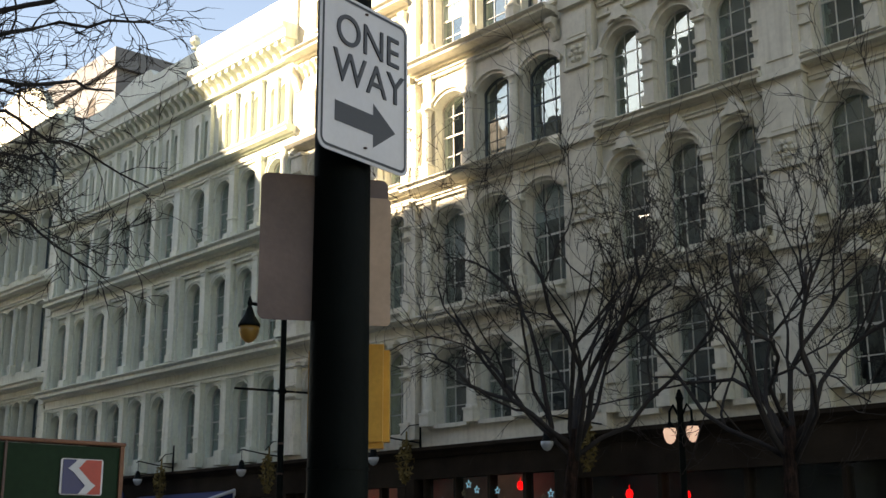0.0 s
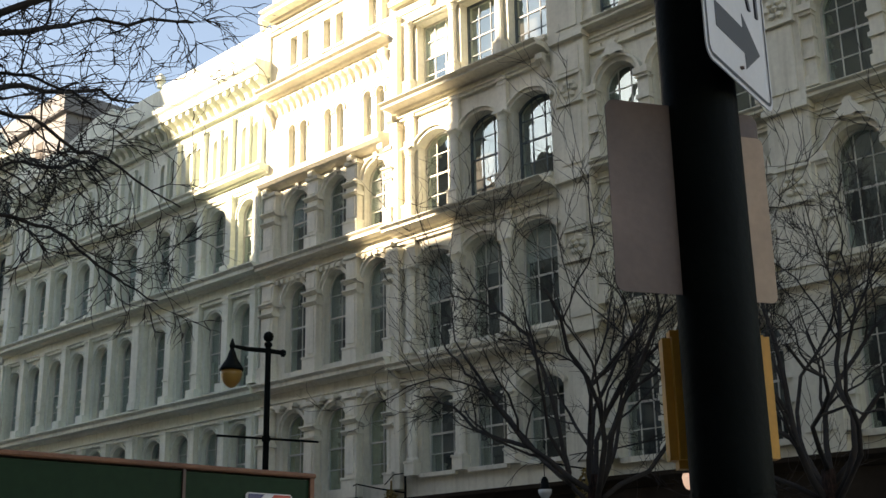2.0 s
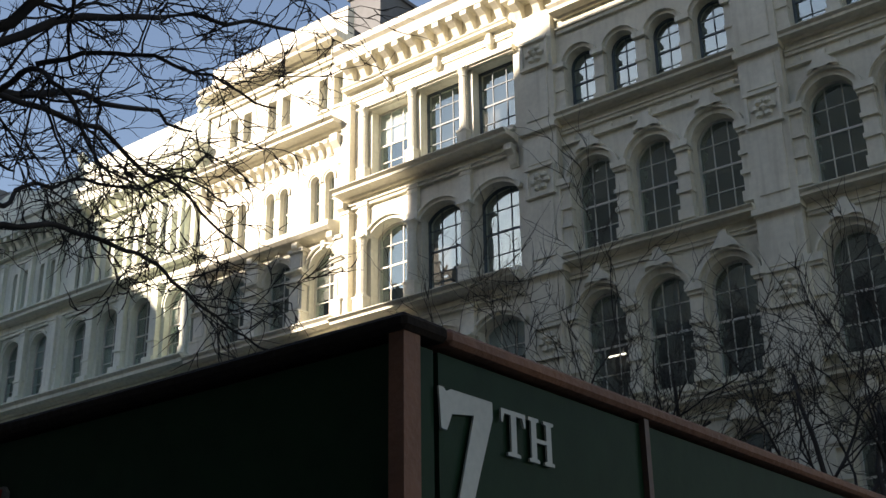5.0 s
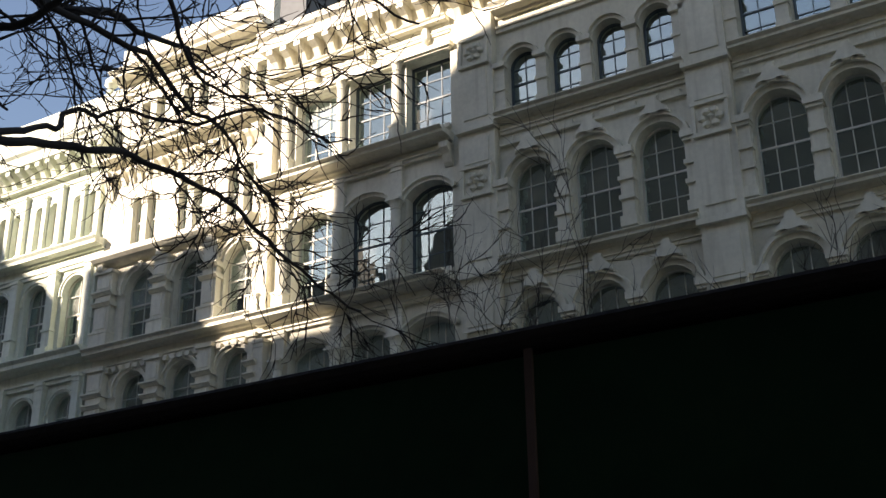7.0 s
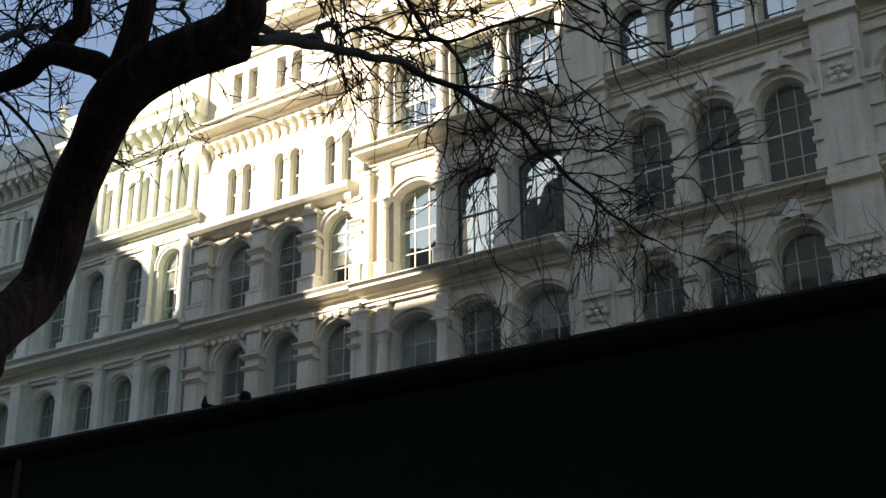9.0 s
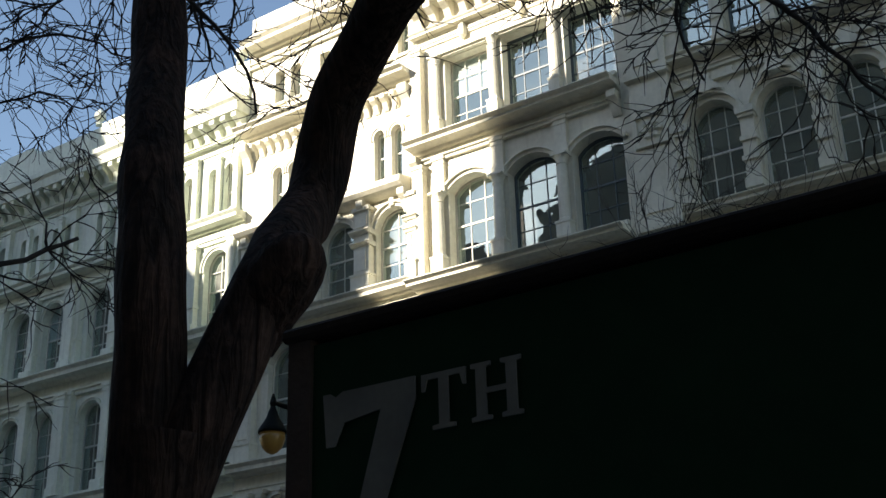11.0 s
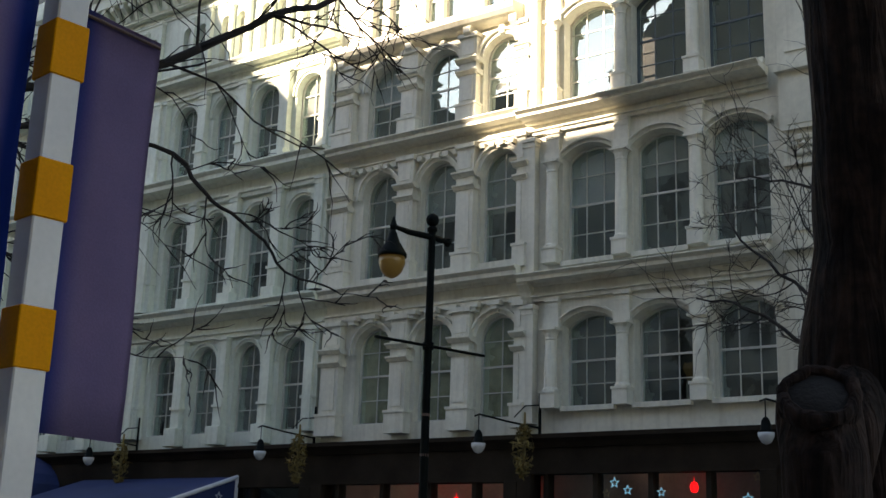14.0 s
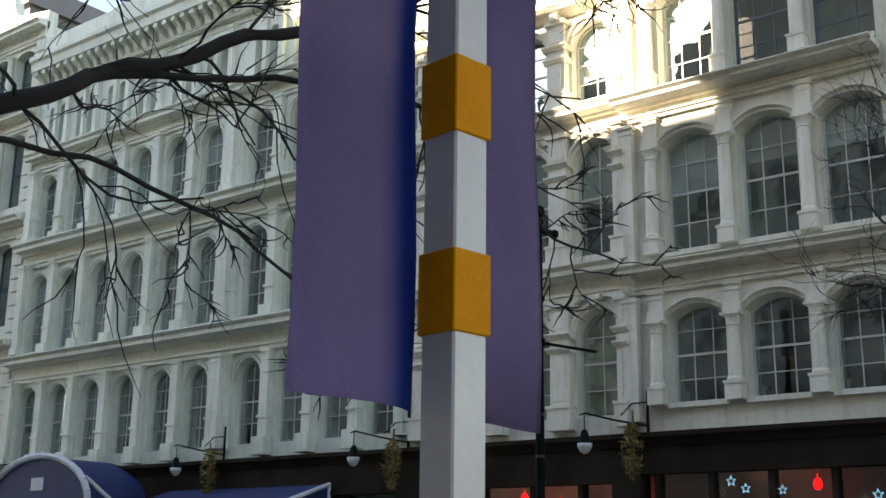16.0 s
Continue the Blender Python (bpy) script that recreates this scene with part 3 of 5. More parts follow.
def building_c():
    b = thing("commercial_building", "narrow white iron front with banded piers and paired top windows", "building", "street fronts")
    x0, x1 = -8.6, -1.12
    cols = [-6.62, -4.3, -2.05]
    w = 1.42
    bm = bmesh.new()
    rows = [(5.5, 8.5, 4.95, 9.2), (10.1, 13.56, 9.2, 14.3), (14.82, 17.3, 14.3, 17.95)]
    for zb, zt, z0, z1 in rows:
        wall_row(bm, x0, x1, z0, z1, cols, w, zb, zt, w / 2, 0.5)
    pairs = []
    for c in (-6.78, -4.55, -2.25):
        pairs += [c - 0.36, c + 0.36]
    wall_row(bm, x0, x1, 17.95, 21.2, pairs, 0.44, 18.35, 20.25, 0.22)
    six = []
    for c in (-6.78, -4.65, -1.95):
        six += [c - 0.38, c + 0.38]
    wall_row(bm, x0, x1, 21.2, 25.6, six, 0.46, 22.85, 24.2, 0)
    part("wall", bm, M_WHITE, b)
    for zb, zt, z0, z1 in rows:
        for c in cols:
            window(b, c, zb, w, zt - zb, w / 2, 2, 4, M_SASH, y=0.25, blind=1.0 if zb < 6 else 0.7, drops=(0.9, 0.97) if zb < 6 else (0.4, 0.55, 0.7, 0.9), cloth=M_BLIND_OLIVE if zb < 6 else None)
            archivolt(b, "c", c, zb, w, zt - zb, w / 2, M_WHITE, 0.18, 0.17)
            shared("c_key", lambda: bevelled(boxes((-0.10, 0.10, -0.15, 0, -0.05, 0.24)), 0.02, 1), "keystone", M_WHITE, b, c, 0, zt + 0.06)
        for m, ww in (((cols[0] + cols[1]) / 2, 0.62), ((cols[1] + cols[2]) / 2, 0.62), (x0 + 0.44, 0.74), (x1 - 0.06, 0.30)):
            spring = zt - zb - w / 2 + 0.1
            banded_pier(b, ("c", ww), m, zb - 0.1, z1 - 0.45, ww, 0.27, spring, M_WHITE)
    for c in pairs:
        window(b, c, 18.35, 0.44, 1.9, 0.22, 1, 2, M_SASH, blind=0.1, y=0.22)
        archivolt(b, "c5", c, 18.35, 0.44, 1.9, 0.22, M_WHITE, 0.11, 0.07)
    for c in six:
        window(b, c, 22.85, 0.46, 1.35, 0, 1, 2, M_SASH, blind=0.1)
        shared("c_sill", lambda: boxes((-0.3, 0.3, -0.08, 0, -0.1, 0)), "sill", M_WHITE, b, c, 0, 22.85)
    # entablatures with pierced blocks
    cornice(b, x0, x1, 8.85, 9.75, 0.42, M_WHITE)
    cornice(b, x0, x1, 13.78, 14.5, 0.46, M_WHITE)
    for i in range(22):
        x = x0 + 0.25 + i * (x1 - x0 - 0.4) / 21
        shared("c_dent", lambda: boxes((-0.09, 0.09, -0.22, 0, 0, 0.17)), "dentil", M_WHITE, b, x, 0, 13.62)
    for i, x in enumerate([cols[0] - 0.75, cols[0], cols[0] + 0.75, cols[1] - 0.75, cols[1], cols[1] + 0.75, cols[2] - 0.75, cols[2], cols[2] + 0.75]):
        shared("c_tab", lambda: boxes((-0.22, 0.22, -0.30, 0, 0.12, 0.26), (-0.13, 0.13, -0.27, 0, 0, 0.12)), "block", M_WHITE, b, x, 0, 8.60)
    # deep hood shelf over the fourth storey
    bm = bmesh.new()
    profile_x(bm, x0 - 0.05, x1 - 0.25, [(0, 18.2), (-0.58, 18.08), (-0.62, 17.86), (-0.48, 17.76), (-0.34, 17.72), (0, 17.66)])
    part("hood_shelf", bm, M_WHITE, b)
    brackets(b, "c", [x0 + 0.3, -5.45, -3.15, x1 - 0.35], 16.98, 0.26, 0.44, 0.70, M_WHITE)
    # arcaded corbel table
    brackets(b, "c5", [x0 + 0.35 + 0.4 * i for i in range(18)], 20.85, 0.2, 0.35, 0.55, M_WHITE)
    cornice(b, x0 - 0.1, x1, 21.35, 21.95, 0.55, M_WHITE)
    brackets(b, "c6", [x0 + 0.1, x1 - 0.2], 20.4, 0.35, 0.5, 1.0, M_WHITE)
    cornice(b, x0, x1, 24.7, 25.6, 0.5, M_WHITE)
    bm = bmesh.new()
    prism(bm, [(x0, 25.6), (x1, 25.6), (x1, 26.9), (x0, 26.9)], -0.05, 0.32)
    part("parapet", bm, M_WHITE, b)
    core(b, x0, x1, 26.3, M_WHITE)
    part("roof_housing", boxes((-2.9, -1.3, 2.0, 5.0, 25.9, 28.9), (-3.0, -1.2, 1.9, 5.1, 28.9, 29.05)), M_TOWER, b, "grey rooftop stair housing")
    return b


def building_b():
    b = thing("commercial_building", "white three-bay front with wide segmental-arched windows and columns", "building", "street fronts")
    x0, x1 = -1.1, 6.2
    cols, w = [0.93, 3.13, 5.35], 1.66
    bm = bmesh.new()
    rows = [(5.7, 8.3, 4.95, 8.9, 0.34), (9.78, 13.2, 8.9, 13.9, 0.34), (14.6, 17.6, 13.9, 18.6, 0.38), (19.35, 22.0, 18.6, 22.9, 0.0)]
    for zb, zt, z0, z1, rise in rows:
        wall_row(bm, x0, x1, z0, z1, cols, w, zb, zt, rise, 0.62)
    part("wall", bm, M_WHITE, b)
    for r, (zb, zt, z0, z1, rise) in enumerate(rows):
        for c in cols:
            # First column's sunlight and pale reflection are put into lighter sash and blinds.
            window(b, c, zb, w, zt - zb, rise, 3, 4, M_SASH if r < 2 or c < 2 else M_SASH_DARK, blind=1.0 if r < 2 else 0.25, y=0.36,
                   drops=(0.66, 0.72, 0.76) if r == 0 else (0.35, 0.5, 0.62), cloth=M_BLIND_GREY if r == 0 else (M_BLIND_PALE if c < 2 else None))
            if rise:
                archivolt(b, ("b", r), c, zb, w, zt - zb, rise, M_WHITE, 0.17, 0.18)
            else:
                shared("b_lintel", lambda: boxes((-0.96, 0.96, -0.26, 0, 0, 0.16), (-0.90, 0.90, -0.16, 0, -0.06, 0)), "lintel", M_WHITE, b, c, 0, zt + 0.08)
            shared("b_sill", lambda: boxes((-0.83, 0.83, -0.16, 0, -0.14, 0)), "sill", M_WHITE, b, c, 0, zb)
        mids = [x0 + 0.93, (cols[0] + cols[1]) / 2, (cols[1] + cols[2]) / 2]
        for m in mids:
            if r == 2 or r == 1 or r == 0:
                column(b, ("b", r), m, zb - 0.05, zt - 0.42, 0.18, M_WHITE)
                pilaster(b, ("bp", r), m, zt - 0.44, z1 - 0.14, 0.42, 0.16, M_WHITE, "pier_head")
            else:
                column(b, ("b", r), m, zb - 0.05, zt + 0.1, 0.15, M_WHITE)
        pilaster(b, "bl", x0 + 0.20, z0 + 0.3, z1 - 0.3, 0.40, 0.28, M_WHITE)
    cornice(b, x0, x1, 8.75, 9.45, 0.42, M_WHITE)
    cornice(b, x0, x1 + 0.05, 13.75, 14.3, 0.55, M_WHITE)
    cornice(b, x0, x1 + 0.05, 18.4, 18.98, 0.55, M_WHITE)
    brackets(b, "bs", [x0 + 0.1, x1 - 0.1], 17.9, 0.3, 0.42, 0.7, M_WHITE)
    brackets(b, "bs2", [x0 + 0.1], 8.6, 0.36, 0.4, 0.8, M_WHITE)
    for c in cols:
        shared("b_scroll", lambda: (lambda m: (lathe(m, [(0.05, -0.3), (0.14, -0.2), (0.17, 0), (0.12, 0.2), (0.03, 0.35)], 8, 0, -0.12), m)[1])(bmesh.new()), "scroll", M_WHITE, b, c, 0, 22.75)
    cornice(b, x0, x1, 22.7, 23.2, 0.25, M_WHITE, "string_course")
    brackets(b, "b", [x0 + 0.35 + 0.6 * i for i in range(12)], 23.3, 0.26, 0.62, 0.72, M_WHITE)
    bm = bmesh.new()
    profile_x(bm, x0 - 0.05, x1, [(0, 24.75), (-0.85, 24.7), (-0.85, 24.45), (-0.70, 24.35), (-0.65, 24.0), (0, 24.0)])
    part("cornice", bm, M_WHITE, b)
    part("parapet", boxes((x0, x1, -0.04, 0.32, 22.9, 24.9)), M_WHITE, b)
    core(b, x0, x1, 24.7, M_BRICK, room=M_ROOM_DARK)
    return b


def rosette():
    bm = boxes((-0.46, 0.46, -0.04, 0, -0.42, 0.42), (-0.52, 0.52, -0.14, 0, 0.42, 0.52), (-0.52, 0.52, -0.14, 0, -0.52, -0.42), (-0.5, -0.42, -0.11, 0, -0.42, 0.42), (0.42, 0.5, -0.11, 0, -0.42, 0.42))
    for k in range(6):
        a = k * math.pi / 3
        lathe(bm, [(0.01, -0.11), (0.11, -0.05), (0.11, 0.05), (0.01, 0.11)], 8, 0.24 * math.cos(a), -0.05, 0.22 * math.sin(a))
    lathe(bm, [(0.01, -0.12), (0.12, 0.0), (0.01, 0.12)], 8, 0, -0.07, 0)
    return bm


def crest():
    """One carved keystone crest with scrolls at its sides."""
    half = [(0.05, 0.34), (0.11, 0.30), (0.10, 0.22), (0.17, 0.16), (0.21, 0.05), (0.30, 0.02), (0.36, -0.10), (0.46, -0.18), (0.44, -0.26), (0.30, -0.20), (0.18, -0.10), (0.10, -0.22)]
    bm = bmesh.new()
    prism(bm, half + [(-x * 0.98, z) for x, z in half[::-1]], -0.33, 0.0)
    bmesh.ops.bevel(bm, geom=[e for e in bm.edges if all(v.co.y < -0.3 for v in e.verts)], offset=0.035, segments=2, affect="EDGES")
    return bm


def building_a():
    b = thing("commercial_building", "cream stone front with round-arched windows between tall panelled pilasters", "building", "street fronts")
    x0, x1 = 6.2, 36.2
    bays = [10.85 + 7.17 * i for i in range(4)]
    bm = bmesh.new()
    rows = [(5.45, 8.57, 4.95, 9.2), (9.95, 13.17, 9.2, 13.9), (14.5, 17.42, 13.9, 18.4)]
    w = 1.42
    trip, quad = [], []
    for c in bays:
        trip += [c - 1.95, c, c + 1.95]
        quad += [c - 2.17, c - 0.72, c + 0.72, c + 2.17]
    for zb, zt, z0, z1 in rows:
        wall_row(bm, x0, x1, z0, z1, trip, w, zb, zt, w / 2, 0.55)
    wall_row(bm, x0, x1, 18.4, 22.3, quad, 1.0, 19.1, 21.22, 0.5, 0.5)
    part("wall", bm, M_CREAM, b)
    for r, (zb, zt, z0, z1) in enumerate(rows):
        for c in trip:
            window(b, c, zb, w, zt - zb, w / 2, 3, 4, M_SASH, blind=0.7, y=0.27, drops=(0.42, 0.5, 0.55), cloth=M_BLIND_GREY)
            archivolt(b, ("a", r), c, zb, w, zt - zb, w / 2, M_CREAM, 0.24, 0.24)
            shared("a_crest", crest, "crest", M_CREAM, b, c, 0, zt + 0.38)
            shared("a_sill", lambda: boxes((-0.71, 0.71, -0.14, 0, -0.16, 0)), "sill", M_CREAM, b, c, 0, zb)
        for c in bays:
            for dx in (-2.88, -0.975, 0.975, 2.88):
                sp = zt - zb - w / 2
                shared(("a_pier", round(sp, 2)), lambda: boxes((-0.19, 0.19, -0.20, 0, 0, sp), (-0.26, 0.26, -0.34, 0, sp - 0.06, sp + 0.14), (-0.22, 0.22, -0.28, 0, sp - 0.16, sp - 0.06), (-0.24, 0.24, -0.28, 0, 0, 0.3),
                                             (-0.235, 0.235, -0.27, 0, sp * 0.36, sp * 0.36 + 0.13), (-0.235, 0.235, -0.27, 0, sp * 0.62, sp * 0.62 + 0.13)), "pier", M_CREAM, b, c + dx, 0, zb)
    for c in quad:
        window(b, c, 19.1, 1.0, 2.12, 0.5, 2, 4, M_SASH_DARK, blind=0.1, y=0.26)
        archivolt(b, "a5", c, 19.1, 1.0, 2.12, 0.5, M_CREAM, 0.17, 0.18)
    for c in bays:
        for dx in (-2.85, -1.44, 0, 1.44, 2.85):
            shared("a_pier5", lambda: boxes((-0.17, 0.17, -0.18, 0, 0, 1.6), (-0.22, 0.22, -0.30, 0, 1.54, 1.70), (-0.21, 0.21, -0.24, 0, 0, 0.22), (-0.20, 0.20, -0.23, 0, 0.75, 0.86)), "pier", M_CREAM, b, c + dx, 0, 19.1)
    for c in bays:
        xa, xb = c - 2.95, c + 2.95
        for z0, z1 in ((9.0, 9.6), (13.75, 14.32), (18.45, 19.0)):
            cornice(b, xa, xb, z0, z1, 0.34, M_CREAM)
        part("string_course", boxes((xa, xb, -0.13, 0, 18.02, 18.10)), M_CREAM, b)
        for i in range(9):
            shared("a_boss", lambda: boxes((-0.08, 0.08, -0.1, 0, -0.08, 0.08)), "boss", M_CREAM, b, xa + 0.35 + i * 0.65, 0, 18.2)
        cornice(b, xa, xb, 22.0, 22.8, 0.4, M_CREAM)
    for i in range(5):
        p = 7.22 + 7.17 * i
        pw = 1.22
        part("giant_pilaster", boxes((p - pw / 2, p + pw / 2, -0.30, 0, 4.95, 22.9)), M_CREAM, b)
        for za, zc in ((5.5, 8.9), (9.7, 11.3), (12.5, 13.7), (14.5, 16.4), (17.6, 18.4), (19.1, 20.8)):
            part("panel", boxes((p - pw / 2 + 0.2, p + pw / 2 - 0.2, -0.345, -0.3, za, zc)), M_CREAM, b)
        for z in (11.9, 16.98, 21.4):
            shared("a_ros", rosette, "plaque", M_CREAM, b, p, -0.30, z)
        for z in (9.3, 14.05, 18.75):
            part("moulding", boxes((p - pw / 2 - 0.06, p + pw / 2 + 0.06, -0.46, 0, z - 0.10, z + 0.06)), M_CREAM, b)
    brackets(b, "a", [x0 + 0.4 + 0.72 * i for i in range(41)], 22.9, 0.26, 0.6, 0.7, M_CREAM)
    bm = bmesh.new()
    profile_x(bm, x0, x1, [(0, 24.3), (-0.85, 24.25), (-0.85, 24.0), (-0.68, 23.9), (-0.64, 23.58), (0, 23.58)])
    part("cornice", bm, M_CREAM, b)
    part("parapet", boxes((x0, x1, -0.02, 0.34, 22.3, 24.9)), M_CREAM, b)
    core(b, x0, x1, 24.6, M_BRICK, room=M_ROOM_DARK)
    # fluorescent tube in one third-storey room
    part("ceiling_tube", boxes((8.15, 8.75, 1.3, 1.34, 11.62, 11.66)), M_TUBE, b)
    return b


def building_e():
    b = thing("commercial_building", "grey stone front with wide windows, quoined edge and arched gable", "building", "street fronts")
    x0, x1 = -60.0, -31.02
    cols = [x1 - 1.75 - 1.92 * i for i in range(14)][::-1]
    w = 1.5
    bm = bmesh.new()
    rows = [(6.0, 9.7, 4.95, 10.3), (11.4, 15.2, 10.3, 15.9), (16.9, 20.4, 15.9, 21.0), (21.8, 24.6, 21.0, 25.3)]
    for zb, zt, z0, z1 in rows:
        wall_row(bm, x0, x1, z0, z1, cols, w, zb, zt, 0.22, 0.5)
    part("wall", bm, M_STONE, b)
    for zb, zt, z0, z1 in rows:
        for c in cols:
            window(b, c, zb, w, zt - zb, 0.22, 2, 4, M_SASH_DARK, blind=0.3, y=0.44)
        for a, c in zip(cols, cols[1:]):
            column(b, "e", (a + c) / 2, zb - 0.1, zt - 0.1, 0.15, M_STONE)
        cornice(b, x0, x1, z1 - 0.5, z1 + 0.35, 0.45, M_STONE)
    for i in range(34):
        shared(("e_q", i % 2), lambda: bevelled(boxes((-0.36 + 0.1 * (i % 2), 0.36, -0.14, 0, 0.03, 0.57)), 0.03, 1), "quoin", M_STONE, b, x1 - 0.38, 0, 5.0 + 0.6 * i)
    bm = bmesh.new()
    prism(bm, [(x0, 25.3), (x1, 25.3), (x1, 26.2), (-33.5, 26.6)] + [(-38.0 + 4.2 * math.cos(a), 26.6 + 2.6 * math.sin(a)) for a in [0.1 + 0.3 * k for k in range(11)]] + [(-43.0, 26.6), (x0, 26.4)], -0.1, 0.4)
    part("gable", bm, M_STONE, b)
    core(b, x0, x1, 26.0, M_STONE)
    return b


building_d()
building_c()
building_b()
building_a()
building_e()


# ---------------------------------------------------------------- tower far behind
def far_tower():
    b = thing("office_tower", "brown brick office tower behind the street front", "building")
    part("wall", boxes((-112, -70, 22, 60, 0, 47)), M_TOWER, b)
    part("cornice", boxes((-112.5, -69.5, 21.5, 60.5, 47, 49)), M_TOWER, b)
    part("penthouse", boxes((-104, -76, 27, 56, 49, 52)), M_TOWER, b)
    for j in range(9):
        for i in range(9):
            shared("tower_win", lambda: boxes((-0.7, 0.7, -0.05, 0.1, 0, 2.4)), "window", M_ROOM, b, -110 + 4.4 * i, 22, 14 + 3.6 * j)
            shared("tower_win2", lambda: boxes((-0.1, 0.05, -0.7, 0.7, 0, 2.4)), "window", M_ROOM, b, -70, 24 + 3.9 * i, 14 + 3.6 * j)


far_tower()


# ---------------------------------------------------------------- the south side of the street, behind the camera
def south_side():
    shift_x = 36.0 * math.tan(radians(SUN_WEST))
    shift_z = 36.0 * math.tan(radians(SUN_UP)) / math.cos(radians(SUN_WEST))
    fronts = [
        ("limestone office block with a tall attic", [(-62, 26.0), (-17.2, 26.0)], -62, -17.2),
        ("limestone building with a sloping gable", [(-17.2, 25.2), (-13.9, 19.2), (-11.4, 17.6), (-10.2, 16.4), (-8.9, 14.6)], -17.2, -8.9),
        ("flat-topped limestone building", [(-8.9, 17.55), (-2.85, 17.55)], -8.9, -2.85),
        ("low limestone shop building", [(-2.85, 13.6), (1.9, 13.6)], -2.85, 1.9),
        ("limestone building with a stepped parapet", [(1.9, 18.5), (3.2, 18.9), (6.6, 21.6), (8.0, 22.2), (30, 22.2)], 1.9, 30),
        ("tall limestone corner block", [(30, 22.6), (62, 22.6)], 30, 62),
    ]
    for label, top, a, c in fronts:
        b = thing("opposite_building", label + " across the pavement", "building", "opposite fronts")
        bm = bmesh.new()
        pts = [(a - shift_x, 0), (c - shift_x, 0)] + [(x - shift_x, z + shift_z) for x, z in top][::-1]
        prism(bm, pts, -36.6, -36.0)
        part("wall", bm, M_SOUTH, b)
        low = min(z for x, z in top) + shift_z - 5.0
        part("body", boxes((a - shift_x + 0.05, c - shift_x - 0.05, -50, -36.6, 0, low)), M_SOUTH, b)
        x = a - shift_x + 1.2
        k = 0
        while x < c - shift_x - 1.2 and k < 14:
            for j in range(6):
                z = 5.5 + 4.2 * j
                if z + 2.6 < low - 0.3:
                    shared("opp_win", lambda: boxes((-0.65, 0.65, -0.02, 0.06, 0, 2.5)), "window", M_ROOM, b, x, -35.98, z)
            x += 2.6
            k += 1


south_side()


# ---------------------------------------------------------------- shopfronts
def shopfront(x0, x1, panes, label, top=SHOP_TOP, z_head=3.62, sill=0.7, light=0.0):
    """Brown timber front: cornice, fascia, posts, stall riser, panes, and a dim shop behind."""
    b = thing("shopfront", label, "shopfront", "shopfronts")
    bm = bmesh.new()
    profile_x(bm, x0, x1, [(0, top), (-0.55, top - 0.02), (-0.55, top - 0.14), (-0.40, top - 0.24), (-0.34, top - 0.36), (0, top - 0.36)])
    part("cornice", bm, M_SHOP, b)
    part("fascia", boxes((x0, x1, -0.28, 0.2, z_head + 0.12, top - 0.36), (x0, x1, -0.34, 0.2, z_head, z_head + 0.12)), M_SHOP, b)
    part("stall_riser", boxes((x0, x1, -0.26, 0.2, 0, sill)), M_SHOP, b)
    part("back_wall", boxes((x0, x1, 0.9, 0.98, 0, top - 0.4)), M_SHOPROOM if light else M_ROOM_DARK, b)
    if light:
        part("strip_light", boxes(((x0 + x1) / 2 - light, (x0 + x1) / 2 + light, 0.30, 0.38, z_head + 0.30, z_head + 0.36)), M_STRIP, b, "warm pink strip light behind the fascia")
    for a, c in zip(panes, panes[1:]):
        bm = bmesh.new()
        bm.faces.new([bm.verts.new((px, -0.12, pz)) for px, pz in ((a + 0.06, sill), (c - 0.06, sill), (c - 0.06, z_head), (a + 0.06, z_head))])
        pane = part("pane", bm, M_PLATE, b)
        pane.visible_shadow = False
    for p in panes:
        part("mullion", boxes((p - 0.07, p + 0.07, -0.24, 0.1, sill, z_head)), M_SHOP, b)
    for p in (x0 + 0.22, x1 - 0.22):
        part("post", bevelled(boxes((p - 0.22, p + 0.22, -0.36, 0.2, 0, z_head + 0.02)), 0.02, 1), M_SHOP, b)
    return b


shopfront(-31.0, -19.8, [-30.4, -28, -26, -24, -22, -20.3], "dark brown shopfront beneath the long grey front")
shopfront(-19.8, -8.6, [-19.3, -17.2, -15.2, -13.2, -11.2, -9.1], "dark brown shopfront beneath the long grey front")
shopfront(-8.6, -1.1, [-7.6, -5.88, -4.14, -2.58, -1.12], "dark brown shopfront with red lanterns and stars", z_head=3.68, light=3.2)
shopfront(-1.1, 6.2, [-0.25, 1.25, 2.84, 4.41, 5.94], "dark brown shopfront with red lanterns and stars", z_head=3.88, light=0.8)
shopfront(6.2, 21.0, [6.8, 9.6, 12.4, 15.2, 18, 20.5], "dark brown shopfront beneath the cream front")
shopfront(21.0, 36.2, [21.5, 24.4, 27.3, 30.2, 33.1, 35.7], "dark brown shopfront beneath the cream front")
shopfront(-60.0, -31.0, [-59.4, -52, -45, -38, -31.6], "dark brown shopfront beneath the grey stone front")


